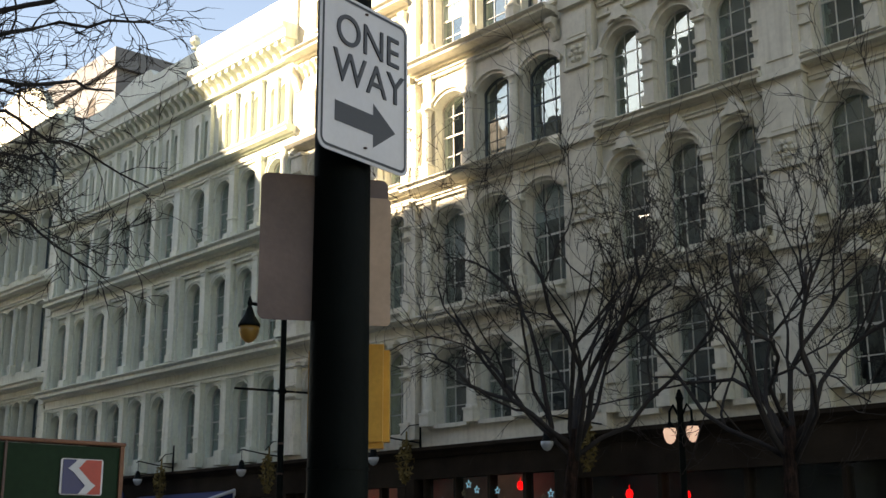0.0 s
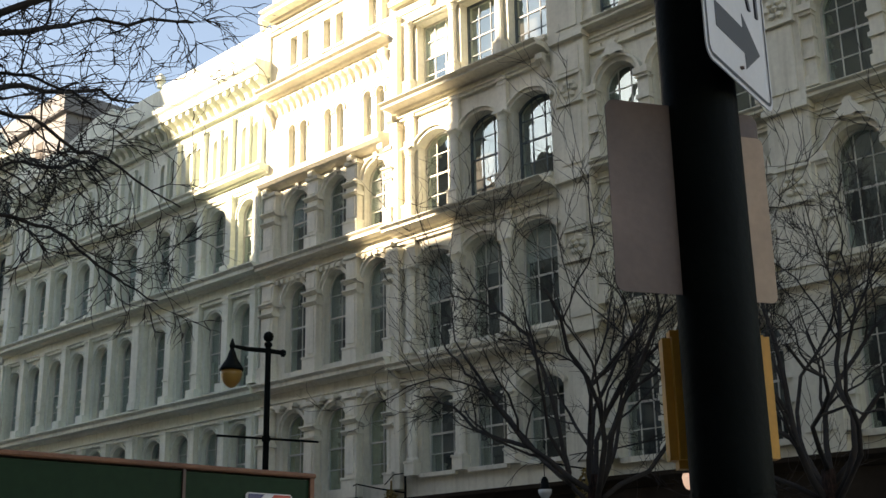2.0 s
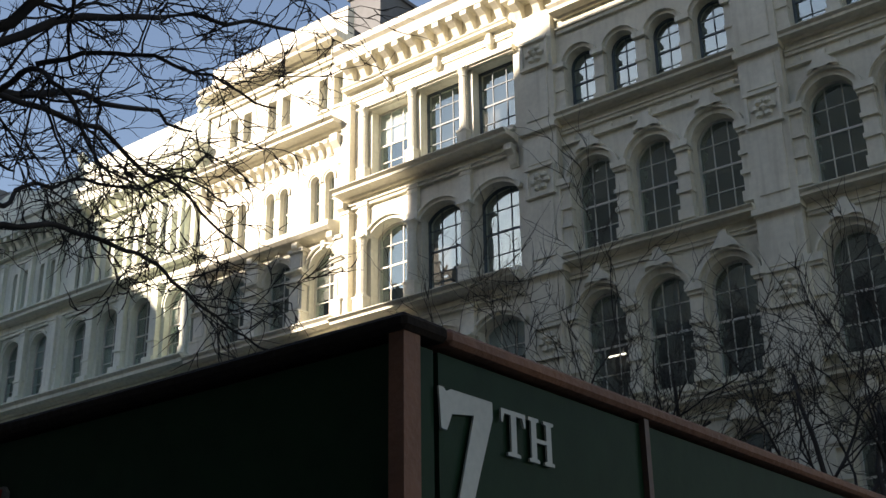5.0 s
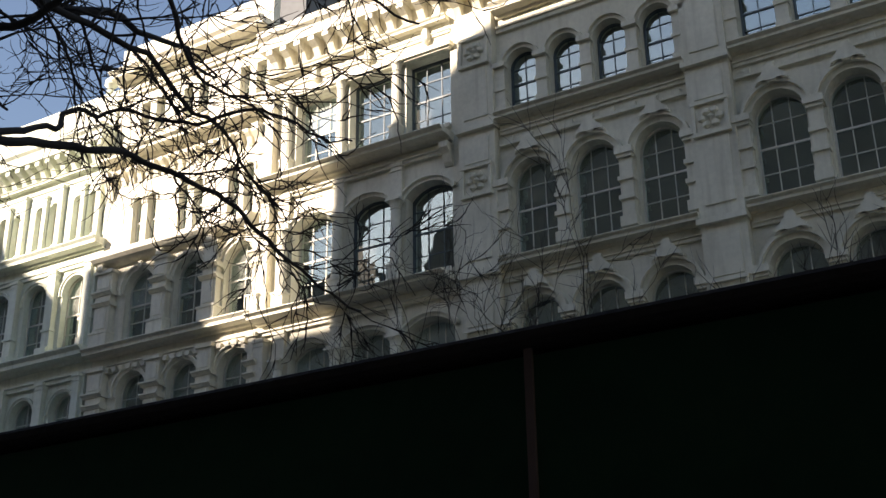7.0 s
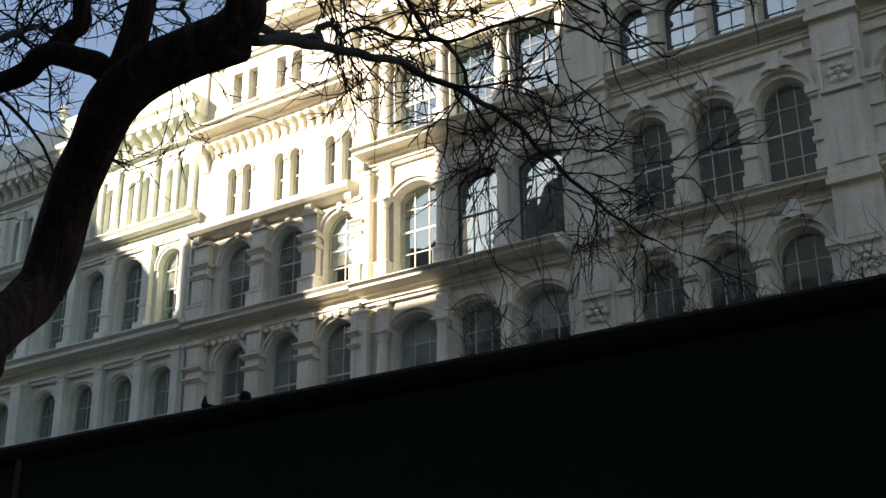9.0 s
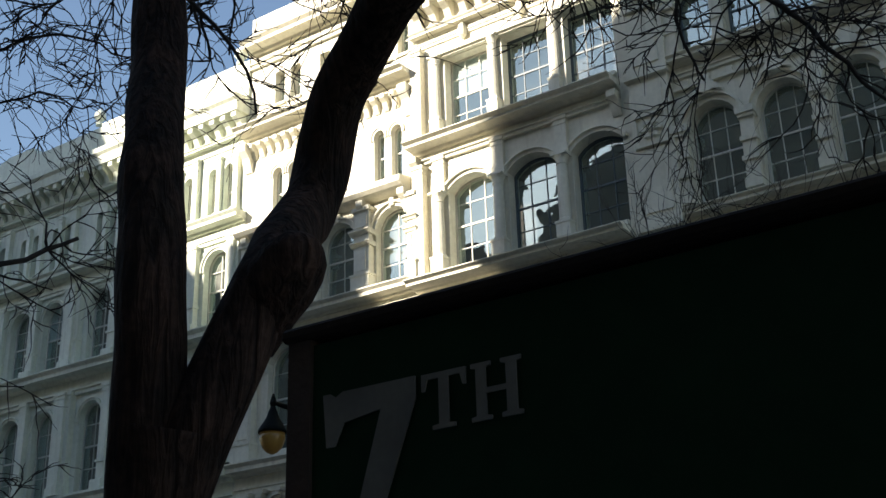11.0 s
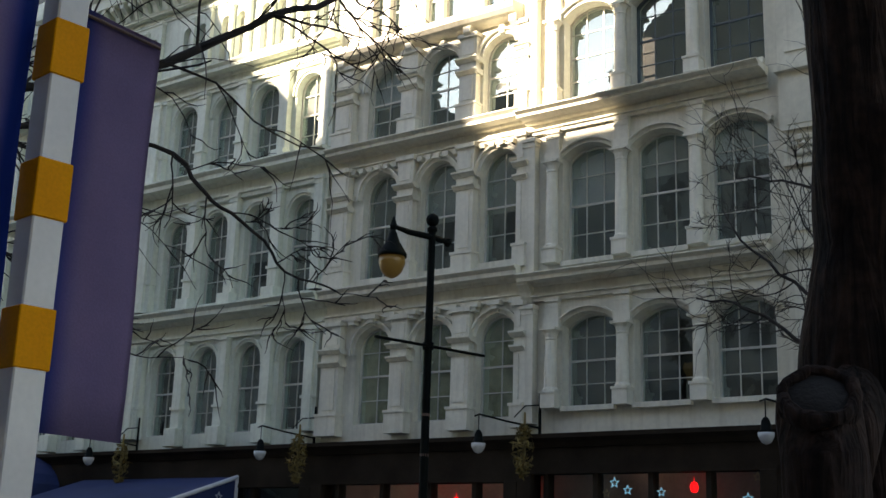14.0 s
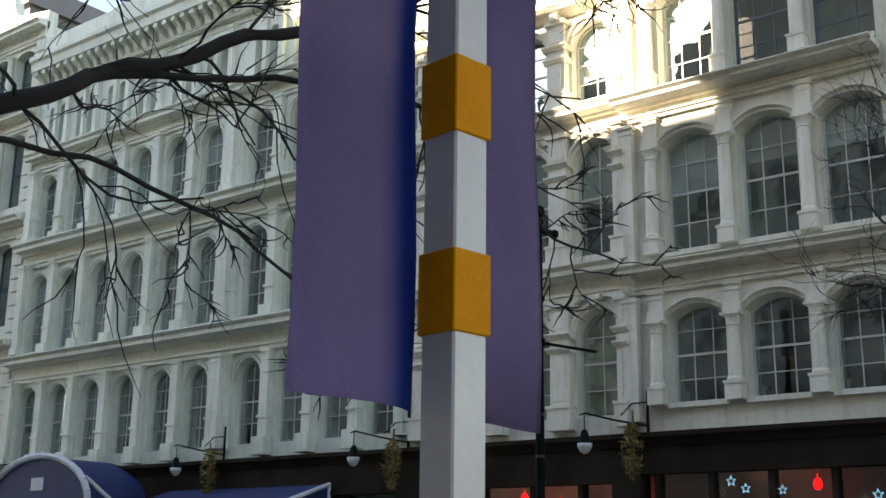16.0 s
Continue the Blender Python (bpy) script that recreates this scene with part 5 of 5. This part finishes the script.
def sign_post(x, y):
    b = thing("sign_post", "dark painted steel post carrying street signs and a signal box", "sign post", at=(x, y, -0.145))
    b.scale = (1.094, 1.094, 1.094)
    bm = bmesh.new()
    lathe(bm, [(0.17, 0.1225), (0.17, 0.35), (0.128, 0.45), (0.120, 1.2), (0.112, 4.6), (0.112, 4.62), (0.112, 4.7), (0.02, 4.78)], 20)
    part("post", bm, M_BLACK, b, smooth=True)
    bm = bmesh.new()
    for z in (1.9,):
        lathe(bm, [(0.122, -0.006), (0.122, 0.006)], 20, 0, 0, z)
    part("clamp", bm, M_BLACK, b)
    # one-way plate, facing the camera's side
    face = 100.0
    base = pose(0.16, -0.015, 3.44, 0, 0, face)
    o = part("one_way_sign", rounded_plate(0.545, 0.68, 0.045, 0.004), M_SIGN, b, "white one-way sign with black letters and arrow")
    o.matrix_basis = base
    e = part("border", (lambda m: (prism_ring(m, 0.52, 0.655, 0.038, 0.012, -0.0035), m)[1])(bmesh.new()), M_INK, o)
    lettering("lettering", "ONE", 0.19, M_INK, o, pose(-0.185, -0.004, 0.125, 90, 0, 0))
    lettering("lettering", "WAY", 0.19, M_INK, o, pose(-0.195, -0.004, -0.037, 90, 0, 0))
    bm = bmesh.new()
    prism(bm, [(-0.18, -0.125), (-0.18, -0.21), (0.05, -0.21), (0.05, -0.265), (0.19, -0.167), (0.05, -0.075), (0.05, -0.125)], -0.0035, -0.0025)
    part("arrow", bm, M_INK, o)
    for z in (0.30, -0.28):
        bm = bmesh.new()
        lathe(bm, [(0.008, -0.003), (0.008, 0.003)], 8, 0, -0.006, z)
        part("bolt", bm, M_ALU, o)
    # plate seen from behind
    q = part("sign_back", rounded_plate(0.52, 0.60, 0.03, 0.004), M_BACK, b, "bare weathered aluminium back of a sign")
    q.matrix_basis = pose(-0.025, -0.065, 2.775, 0, 0, 62)
    # Lighter tan: the second sign's brighter, differently facing side is put into the colour.
    q = part("sign_edge", rounded_plate(0.15, 0.53, 0.02, 0.004), M_TAN, b, "lightened tan edge of a second sign")
    q.matrix_basis = pose(0.072, 0.104, 2.73, 0, 0, 62)
    # yellow signal box on the far side
    s = part("signal_box", bevelled(boxes((-0.165, 0.165, -0.05, 0.05, -0.21, 0.21)), 0.025, 2), M_YELLOW, b, "yellow enamel signal box")
    s.matrix_basis = pose(-0.10, 0.13, 2.20, 0, 0, 46)
    return b


def prism_ring(bm, w, h, r, t, y):
    pts, inn = [], []
    for cx, cz, a0 in ((w / 2 - r, h / 2 - r, 0), (-w / 2 + r, h / 2 - r, 90), (-w / 2 + r, -h / 2 + r, 180), (w / 2 - r, -h / 2 + r, 270)):
        for k in range(6):
            a = radians(a0 + 18 * k)
            pts.append((cx + r * math.cos(a), cz + r * math.sin(a)))
            inn.append((cx + (r - t) * math.cos(a), cz + (r - t) * math.sin(a)))
    n = len(pts)
    o = [bm.verts.new((x, y, z)) for x, z in pts]
    i_ = [bm.verts.new((x, y, z)) for x, z in inn]
    for k in range(n):
        j = (k + 1) % n
        bm.faces.new((o[k], o[j], i_[j], i_[k]))


sign_post(26.218, -24.330)


# ---------------------------------------------------------------- banner pole
def banner_pole(x, y):
    b = thing("banner_pole", "square white pole with amber bands and two purple banners", "banner pole", at=(x, y, 0.05))
    s = 0.061
    turn = -7.4
    o = part("shaft", bevelled(boxes((-s, s, -s, s, -0.05, 5.2)), 0.006, 1), M_POLE, b)
    o.matrix_basis = pose(0, 0, 0, 0, 0, turn)
    for z in (2.022, 2.56, 3.10, 3.64, 4.18):
        o = part("amber_band", bevelled(boxes((-s - 0.008, s + 0.008, -s - 0.008, s + 0.008, z, z + 0.218)), 0.004, 1), M_ORANGE, b, "amber enamel band")
        o.matrix_basis = pose(0, 0, 0, 0, 0, turn)
    for sign, wid in ((-1, 0.455), (1, 0.455)):
        bm = bmesh.new()
        n = 16
        grid = []
        for k in range(n + 1):
            f = k / n
            yy = sign * (s + 0.006 + f * wid)
            xx = -0.085 + 0.05 * math.sin(f * 3.0) * (1 if sign < 0 else 0.4)
            grid.append([bm.verts.new((xx + 0.01 * math.sin(j * 0.9 + k * 0.4), yy, 1.825 + j * 0.206)) for j in range(9)])
        for a, c in zip(grid, grid[1:]):
            for j in range(8):
                bm.faces.new((a[j], c[j], c[j + 1], a[j + 1]))
        bmesh.ops.solidify(bm, geom=list(bm.faces), thickness=0.006)
        part("banner", bm, M_BANNER, b, "faded purple cloth banner", smooth=True)
        bm = bmesh.new()
        for z in (3.44,):
            tube(bm, [(-0.055, sign * s * 0.5, z), (-0.055, sign * (s + wid * 0.97), z)], [0.008, 0.008], 6)
        part("banner_rod", bm, M_ALU, b)
    return b


banner_pole(12.821, -25.754)


# ---------------------------------------------------------------- trees
class Wood:
    """Collects tapered limbs as one mesh; thick and thin wood apart."""

    def __init__(self, seed):
        self.rng = random.Random(seed)
        self.v, self.f = [], []
        self.thin = 0.0065

    def limb(self, pts, radii, seg):
        base = len(self.v)
        n = len(pts)
        for k in range(n):
            q = pts[min(k + 1, n - 1)] - pts[max(k - 1, 0)]
            q = q.normalized() if q.length > 1e-6 else Vector((0, 0, 1))
            u = q.cross(Vector((0.31, 0.87, 0.23)))
            u = u.normalized() if u.length > 1e-3 else Vector((1, 0, 0))
            w = q.cross(u)
            for i in range(seg):
                a = 2 * math.pi * i / seg
                r = radii[k]
                if seg >= 8:
                    r *= 1 + 0.10 * noise.noise(pts[k] * 3.0 + Vector((math.cos(a), math.sin(a), 0)) * 1.3)
                p = pts[k] + r * (u * math.cos(a) + w * math.sin(a))
                self.v.append((p.x, p.y, p.z))
        for k in range(n - 1):
            for i in range(seg):
                j = (i + 1) % seg
                self.f.append((base + k * seg + i, base + k * seg + j, base + (k + 1) * seg + j, base + (k + 1) * seg + i))
        self.f.append(tuple(base + i for i in range(seg))[::-1])
        self.f.append(tuple(base + (n - 1) * seg + i for i in range(seg)))

    def curve(self, p, d, length, r0, r1, steps, wob, lift):
        pts, rad = [p.copy()], [r0]
        d = d.normalized()
        for k in range(steps):
            d = (d + Vector((self.rng.gauss(0, wob), self.rng.gauss(0, wob), self.rng.gauss(0, wob) + lift))).normalized()
            p = p + d * (length / steps)
            pts.append(p.copy())
            rad.append(r0 + (r1 - r0) * (k + 1) / steps)
        return pts, rad

    def grow(self, p, d, length, r, depth, wob=0.16, lift=0.03, spread=0.8, kids=(3, 5)):
        seg = 8 if r > 0.05 else (6 if r > 0.02 else 4 if r > 0.008 else 3)
        steps = 7 if depth > 1 else 5
        pts, rad = self.curve(p, d, length, r, r * 0.45 if depth else r * 0.3, steps, wob, lift)
        self.limb(pts, rad, seg)
        if depth <= 0:
            return
        for k in range(self.rng.randint(*kids)):
            f = self.rng.uniform(0.25, 1.0)
            i = min(int(f * steps), steps - 1)
            q = pts[i].lerp(pts[i + 1], f * steps - i)
            ahead = (pts[i + 1] - pts[i]).normalized()
            side = Vector((self.rng.gauss(0, 1), self.rng.gauss(0, 1), self.rng.gauss(0, 0.8)))
            side = (side - side.dot(ahead) * ahead).normalized()
            nd = ahead + side * self.rng.uniform(0.5, 1.2) * spread
            self.grow(q, nd, length * self.rng.uniform(0.45, 0.75), max(rad[i] * self.rng.uniform(0.45, 0.7), self.thin), depth - 1, wob, lift, spread, kids)

    def mesh(self, name, mat, parent, label=""):
        me = bpy.data.meshes.new(name)
        me.from_pydata(self.v, [], self.f)
        me.materials.append(mat)
        me.polygons.foreach_set("use_smooth", [True] * len(me.polygons))
        ob = new(name, me)
        ob.parent = parent
        if label:
            tagged(ob, label)
        return ob


def far_tree(x, y, seed, height=11.5, fork=3.6, limbs=()):
    b = thing("street_tree", "bare street tree with curving upswept branches in the pavement", "tree", "far street trees")
    t = Wood(seed)
    p, d = Vector((x, y, 0)), Vector((0.02, 0.02, 1))
    pts, rad = t.curve(p, d, fork, 0.17, 0.13, 6, 0.03, 0.02)
    t.limb(pts, rad, 10)
    t.mesh("trunk", M_BARK, b)
    c = Wood(seed + 50)
    c.thin = 0.008
    n = 9
    for k in range(n):
        a = 2 * math.pi * k / n + c.rng.uniform(-0.3, 0.3)
        lean = c.rng.uniform(0.45, 1.3)
        dd = Vector((math.cos(a) * lean, math.sin(a) * lean, 1.0))
        c.grow(pts[-1] - Vector((0, 0, c.rng.uniform(0, 1.0))), dd, (height - fork) * c.rng.uniform(0.5, 0.72), c.rng.uniform(0.05, 0.075), 4, 0.22, 0.10, 0.75, (3, 4))
    for line in limbs:
        led(c, line, 0.06, 0.014, 7, 14, 2, 1.3, 0.3, spread=0.9, tr=0.022)
    c.mesh("crown", M_TWIG, b, "tangle of bare twigs")




def spline(pts, n=6):
    out = []
    P = [Vector(p) for p in pts]
    for i in range(len(P) - 1):
        p0, p1, p2, p3 = P[max(i - 1, 0)], P[i], P[i + 1], P[min(i + 2, len(P) - 1)]
        for k in range(n):
            t = k / n
            out.append(0.5 * ((2 * p1) + (p2 - p0) * t + (2 * p0 - 5 * p1 + 4 * p2 - p3) * t * t + (3 * p1 - p0 - 3 * p2 + p3) * t ** 3))
    out.append(P[-1])
    return out


def led(w, pts, r0, r1, seg=10, twigs=0, depth=2, tl=1.0, frm=0.3, lift=0.0, spread=0.9, tr=0.012):
    """A limb along a given line, with random side branches."""
    s = spline(pts)
    n = len(s)
    if r0 < 0.08:
        s = [p + noise.noise_vector(p * 2.1 + Vector((r0 * 90, 0, 0))) * 0.11 * min(1.0, 3.0 * k / n) + noise.noise_vector(p * 6.0) * 0.03 for k, p in enumerate(s)]
    rad = [r0 + (r1 - r0) * k / (n - 1) for k in range(n)]
    w.limb(s, rad, seg)
    for k in range(twigs):
        f = w.rng.uniform(frm, 1.0)
        i = min(int(f * (n - 1)), n - 2)
        ahead = (s[i + 1] - s[i]).normalized()
        side = Vector((w.rng.gauss(0, 1), w.rng.gauss(0, 1), w.rng.gauss(0, 0.9)))
        side = (side - side.dot(ahead) * ahead).normalized()
        w.grow(s[i], ahead * w.rng.uniform(0.3, 1.0) + side * spread, tl * w.rng.uniform(0.5, 1.1), min(max(rad[i] * 0.5, 0.006), tr), depth, 0.21, lift, 0.75, (2, 4))


far_tree(12.3, -7.5, 3, 11.5, 4.2, [
    [(12.2, -7.5, 4.0), (11.0, -7.3, 4.9), (9.6, -7.1, 6.3), (8.3, -7.0, 7.5), (7.6, -6.9, 8.4)],
    [(12.2, -7.5, 4.2), (11.5, -7.3, 6.4), (10.4, -7.1, 7.9), (9.1, -7.0, 8.7), (8.0, -6.9, 9.0)],
    [(11.0, -7.3, 4.9), (9.6, -7.3, 5.4), (8.4, -7.3, 6.2), (7.3, -7.3, 6.6)]])
far_tree(17.7, -6.75, 11, 12.0, 3.9)


def near_tree():
    b = thing("street_tree", "bare forked tree with rough dark bark beside the stair enclosure", "tree", "near street trees")
    t = Wood(5)
    led(t, [(15.43, -25.0, 0.0), (15.45, -25.0, 1.1), (15.475, -25.0, 1.9), (15.50, -24.985, 2.2), (15.55, -24.98, 2.45), (15.61, -24.99, 2.7)], 0.185, 0.165, 18)
    # upright stem
    led(t, [(15.50, -24.99, 2.2), (15.515, -25.02, 2.6), (15.517, -25.035, 3.0), (15.51, -25.05, 3.2), (15.48, -25.04, 3.4), (15.44, -25.01, 3.6), (15.38, -24.98, 3.85), (15.29, -24.9, 4.1), (15.1, -24.75, 4.6), (14.9, -24.6, 5.4)], 0.145, 0.13, 16)
    # leaning stem, bending over to the street
    led(t, [(15.58, -24.97, 2.4), (15.68, -24.90, 2.75), (15.74, -24.79, 3.05), (15.77, -24.70, 3.3), (15.72, -24.56, 3.5), (15.61, -24.36, 3.7), (15.52, -24.15, 3.9), (15.51, -24.05, 4.1), (15.54, -24.03, 4.35), (15.64, -24.05, 4.55), (15.86, -24.13, 4.71), (16.2, -24.27, 4.86), (16.6, -24.27, 4.96), (17.0, -24.20, 5.0)], 0.138, 0.135, 16)
    led(t, [(16.9, -24.24, 4.98), (17.06, -24.23, 5.08), (17.12, -24.28, 5.3), (17.18, -24.22, 5.9), (17.25, -24.1, 6.4)], 0.125, 0.07, 12)
    led(t, [(16.1, -24.24, 4.80), (16.30, -24.31, 5.05), (16.40, -24.31, 5.45), (16.48, -24.25, 6.3)], 0.10, 0.06, 12)
    led(t, [(16.25, -24.29, 4.92), (16.0, -24.36, 5.12), (15.72, -24.40, 5.24), (15.40, -24.40, 5.22), (15.10, -24.40, 5.14), (14.6, -24.3, 5.5)], 0.075, 0.05, 10)
    led(t, [(15.72, -24.40, 5.22), (15.84, -24.39, 5.34), (15.93, -24.38, 5.46), (16.0, -24.3, 6.2)], 0.065, 0.045, 10)
    # burl on the leaning stem
    t.limb([Vector(p) for p in ((15.72, -24.70, 3.06), (15.80, -24.71, 3.20), (15.88, -24.71, 3.30), (15.955, -24.715, 3.37), (16.02, -24.72, 3.41), (16.055, -24.722, 3.43), (16.07, -24.723, 3.44))], [0.09, 0.13, 0.145, 0.135, 0.105, 0.06, 0.015], 14)
    t.mesh("trunk", M_BARK, b, "forked trunk with a burl and a cut stub")
    # sawn-off second stem with a callus ring round the cut
    u = Wood(6)
    up = Vector((0.25, -0.75, 0.62)).normalized()
    c0 = Vector((15.462, -25.355, 1.895))
    foot = [Vector(p) for p in ((15.43, -25.16, 0.0), (15.44, -25.22, 0.6), (15.45, -25.30, 1.2), (15.46, -25.325, 1.55), (15.462, -25.335, 1.74))]
    u.limb(foot + [c0 - up * 0.08, c0 - up * 0.03, c0], [0.15, 0.128, 0.112, 0.104, 0.102, 0.103, 0.100, 0.094], 20)
    u.limb([Vector(p) for p in ((15.465, -25.27, 1.70), (15.468, -25.215, 1.82), (15.475, -25.15, 1.91), (15.485, -25.08, 1.99))], [0.08, 0.095, 0.09, 0.06], 14)
    u.mesh("cut_stub", M_BARK, b, "sawn-off second stem")
    side = up.cross(Vector((0, 0, 1))).normalized()
    over = side.cross(up)
    ring = Wood(7)
    lip = [c0 + (side * math.cos(a) + over * math.sin(a)) * (0.084 + 0.012 * noise.noise(Vector((math.cos(a) * 2, math.sin(a) * 2, 3)))) for a in [2 * math.pi * k / 24 for k in range(25)]]
    ring.limb(lip, [0.020 + 0.009 * noise.noise(p * 14) for p in lip], 8)
    ring.mesh("callus_ring", M_BARK, b, "swollen bark ring round the cut")
    face = Wood(8)
    face.limb([c0 - up * 0.01, c0 + up * 0.004], [0.088, 0.084], 20)
    face.mesh("cut_face", M_TWIG, b, "dark weathered sawn face")
    c = Wood(9)
    # long drooping branch over the street
    led(c, [(17.05, -24.13, 5.0), (17.02, -23.68, 5.21), (17.02, -23.23, 5.39), (17.07, -22.81, 5.46), (17.19, -22.44, 5.43), (17.33, -22.11, 5.28), (17.49, -21.83, 5.05), (17.68, -21.55, 4.82), (17.86, -21.26, 4.65)], 0.032, 0.008, 8, 18, 2, 0.8, 0.35, tr=0.011)
    led(c, [(17.05, -24.13, 5.05), (16.7, -23.4, 5.5), (16.35, -22.8, 5.95), (16.1, -22.34, 6.27), (16.4, -21.95, 6.38), (17.1, -21.9, 6.15), (17.8, -22.0, 5.85), (18.5, -22.1, 5.5)], 0.027, 0.006, 8, 13, 2, 0.9, 0.35, tr=0.010)
    # hanging branch with a tangle of twigs
    led(c, [(16.48, -24.2, 6.1), (16.57, -23.5, 6.3), (17.15, -23.5, 6.42), (17.5, -23.45, 6.5), (17.84, -23.4, 6.12), (17.85, -23.2, 5.86), (18.0, -23.1, 5.62), (18.4, -22.9, 5.3)], 0.034, 0.007, 8, 11, 2, 0.9, 0.4, tr=0.011)
    led(c, [(17.5, -23.45, 6.5), (18.1, -23.2, 6.5), (18.8, -22.9, 6.2), (19.3, -22.6, 5.9)], 0.024, 0.007, 7, 12, 2, 0.9, 0.25, tr=0.011)
    # high crown
    led(c, [(16.48, -24.25, 6.2), (16.8, -23.6, 6.9), (17.2, -22.4, 7.6), (17.5, -20.8, 8.1)], 0.06, 0.014, 8, 10, 3, 1.4, 0.2, tr=0.016)
    led(c, [(16.48, -24.25, 6.2), (16.2, -23.2, 6.9), (15.7, -21.6, 7.6), (15.2, -20.0, 8.1)], 0.06, 0.014, 8, 10, 3, 1.4, 0.2, tr=0.016)
    led(c, [(17.25, -24.1, 6.3), (17.9, -23.6, 6.9), (18.7, -22.6, 7.4), (19.4, -21.4, 7.8)], 0.055, 0.014, 8, 10, 3, 1.3, 0.2, tr=0.018)
    led(c, [(16.0, -24.3, 6.1), (15.2, -23.4, 6.6), (14.4, -22.4, 7.2), (13.4, -21.2, 7.7)], 0.05, 0.014, 8, 14, 3, 1.3, 0.25, tr=0.019)
    led(c, [(14.6, -24.3, 5.45), (14.3, -24.0, 5.9), (13.9, -23.4, 6.5), (13.4, -22.6, 7.1)], 0.05, 0.014, 8, 10, 3, 1.3, 0.3, tr=0.019)
    led(c, [(14.9, -24.5, 5.3), (14.4, -24.3, 6.3), (13.8, -23.8, 7.2)], 0.075, 0.014, 8, 10, 3, 1.4, 0.2, tr=0.019)
    led(c, [(16.2, -23.2, 6.9), (16.3, -22.2, 6.9), (16.2, -21.0, 6.7), (15.9, -19.8, 6.5)], 0.034, 0.009, 7, 12, 2, 1.2, 0.2, tr=0.014)
    c.mesh("crown", M_TWIG, b, "bare branches and fine twigs")


def west_tree():
    b = thing("street_tree", "bare tree with a long limb over the pavement", "tree", "near street trees")
    t = Wood(15)
    led(t, [(6.6, -27.2, 0), (6.65, -27.15, 1.3), (6.8, -27.1, 2.4), (7.0, -27.0, 3.2)], 0.2, 0.14, 12)
    led(t, [(6.9, -27.0, 3.0), (6.7, -27.1, 4.6), (6.4, -26.9, 6.4)], 0.12, 0.05, 10)
    t.mesh("trunk", M_BARK, b)
    c = Wood(19)
    led(c, [(6.9, -27.0, 2.9), (8.2, -26.3, 3.3), (9.44, -25.22, 3.69), (9.8, -24.66, 4.02), (10.26, -24.0, 4.33), (10.9, -23.0, 4.95), (11.3, -22.2, 5.5)], 0.07, 0.018, 8, 22, 2, 1.2, 0.35, lift=-0.03, tr=0.012)
    led(c, [(9.7, -24.8, 3.95), (10.2, -24.2, 3.98), (10.75, -23.5, 3.95), (11.02, -23.15, 3.66), (11.22, -22.9, 3.3), (11.45, -22.65, 3.12)], 0.022, 0.006, 6, 10, 2, 0.5, 0.3, tr=0.008)
    led(c, [(9.2, -25.4, 3.6), (9.6, -24.5, 3.5), (9.9, -23.6, 3.1), (10.1, -23.1, 2.8)], 0.02, 0.005, 6, 10, 2, 0.6, 0.3, tr=0.008)
    led(c, [(6.9, -27.0, 3.2), (7.8, -25.8, 4.6), (8.8, -24.5, 5.8), (10.0, -23.4, 6.6)], 0.06, 0.015, 8, 22, 2, 1.3, 0.3, tr=0.013)
    led(c, [(8.8, -24.5, 5.8), (9.6, -23.4, 6.9), (10.3, -22.6, 7.5), (11.2, -22.4, 7.35), (12.2, -22.4, 6.8)], 0.03, 0.006, 7, 18, 2, 1.0, 0.35, tr=0.010)
    led(c, [(8.8, -24.5, 5.8), (9.8, -23.2, 6.5), (10.6, -22.6, 6.9), (11.5, -22.3, 6.65)], 0.022, 0.006, 7, 14, 2, 0.9, 0.3, tr=0.009)
    c.mesh("crown", M_TWIG, b, "bare branches and fine twigs")


near_tree()
west_tree()
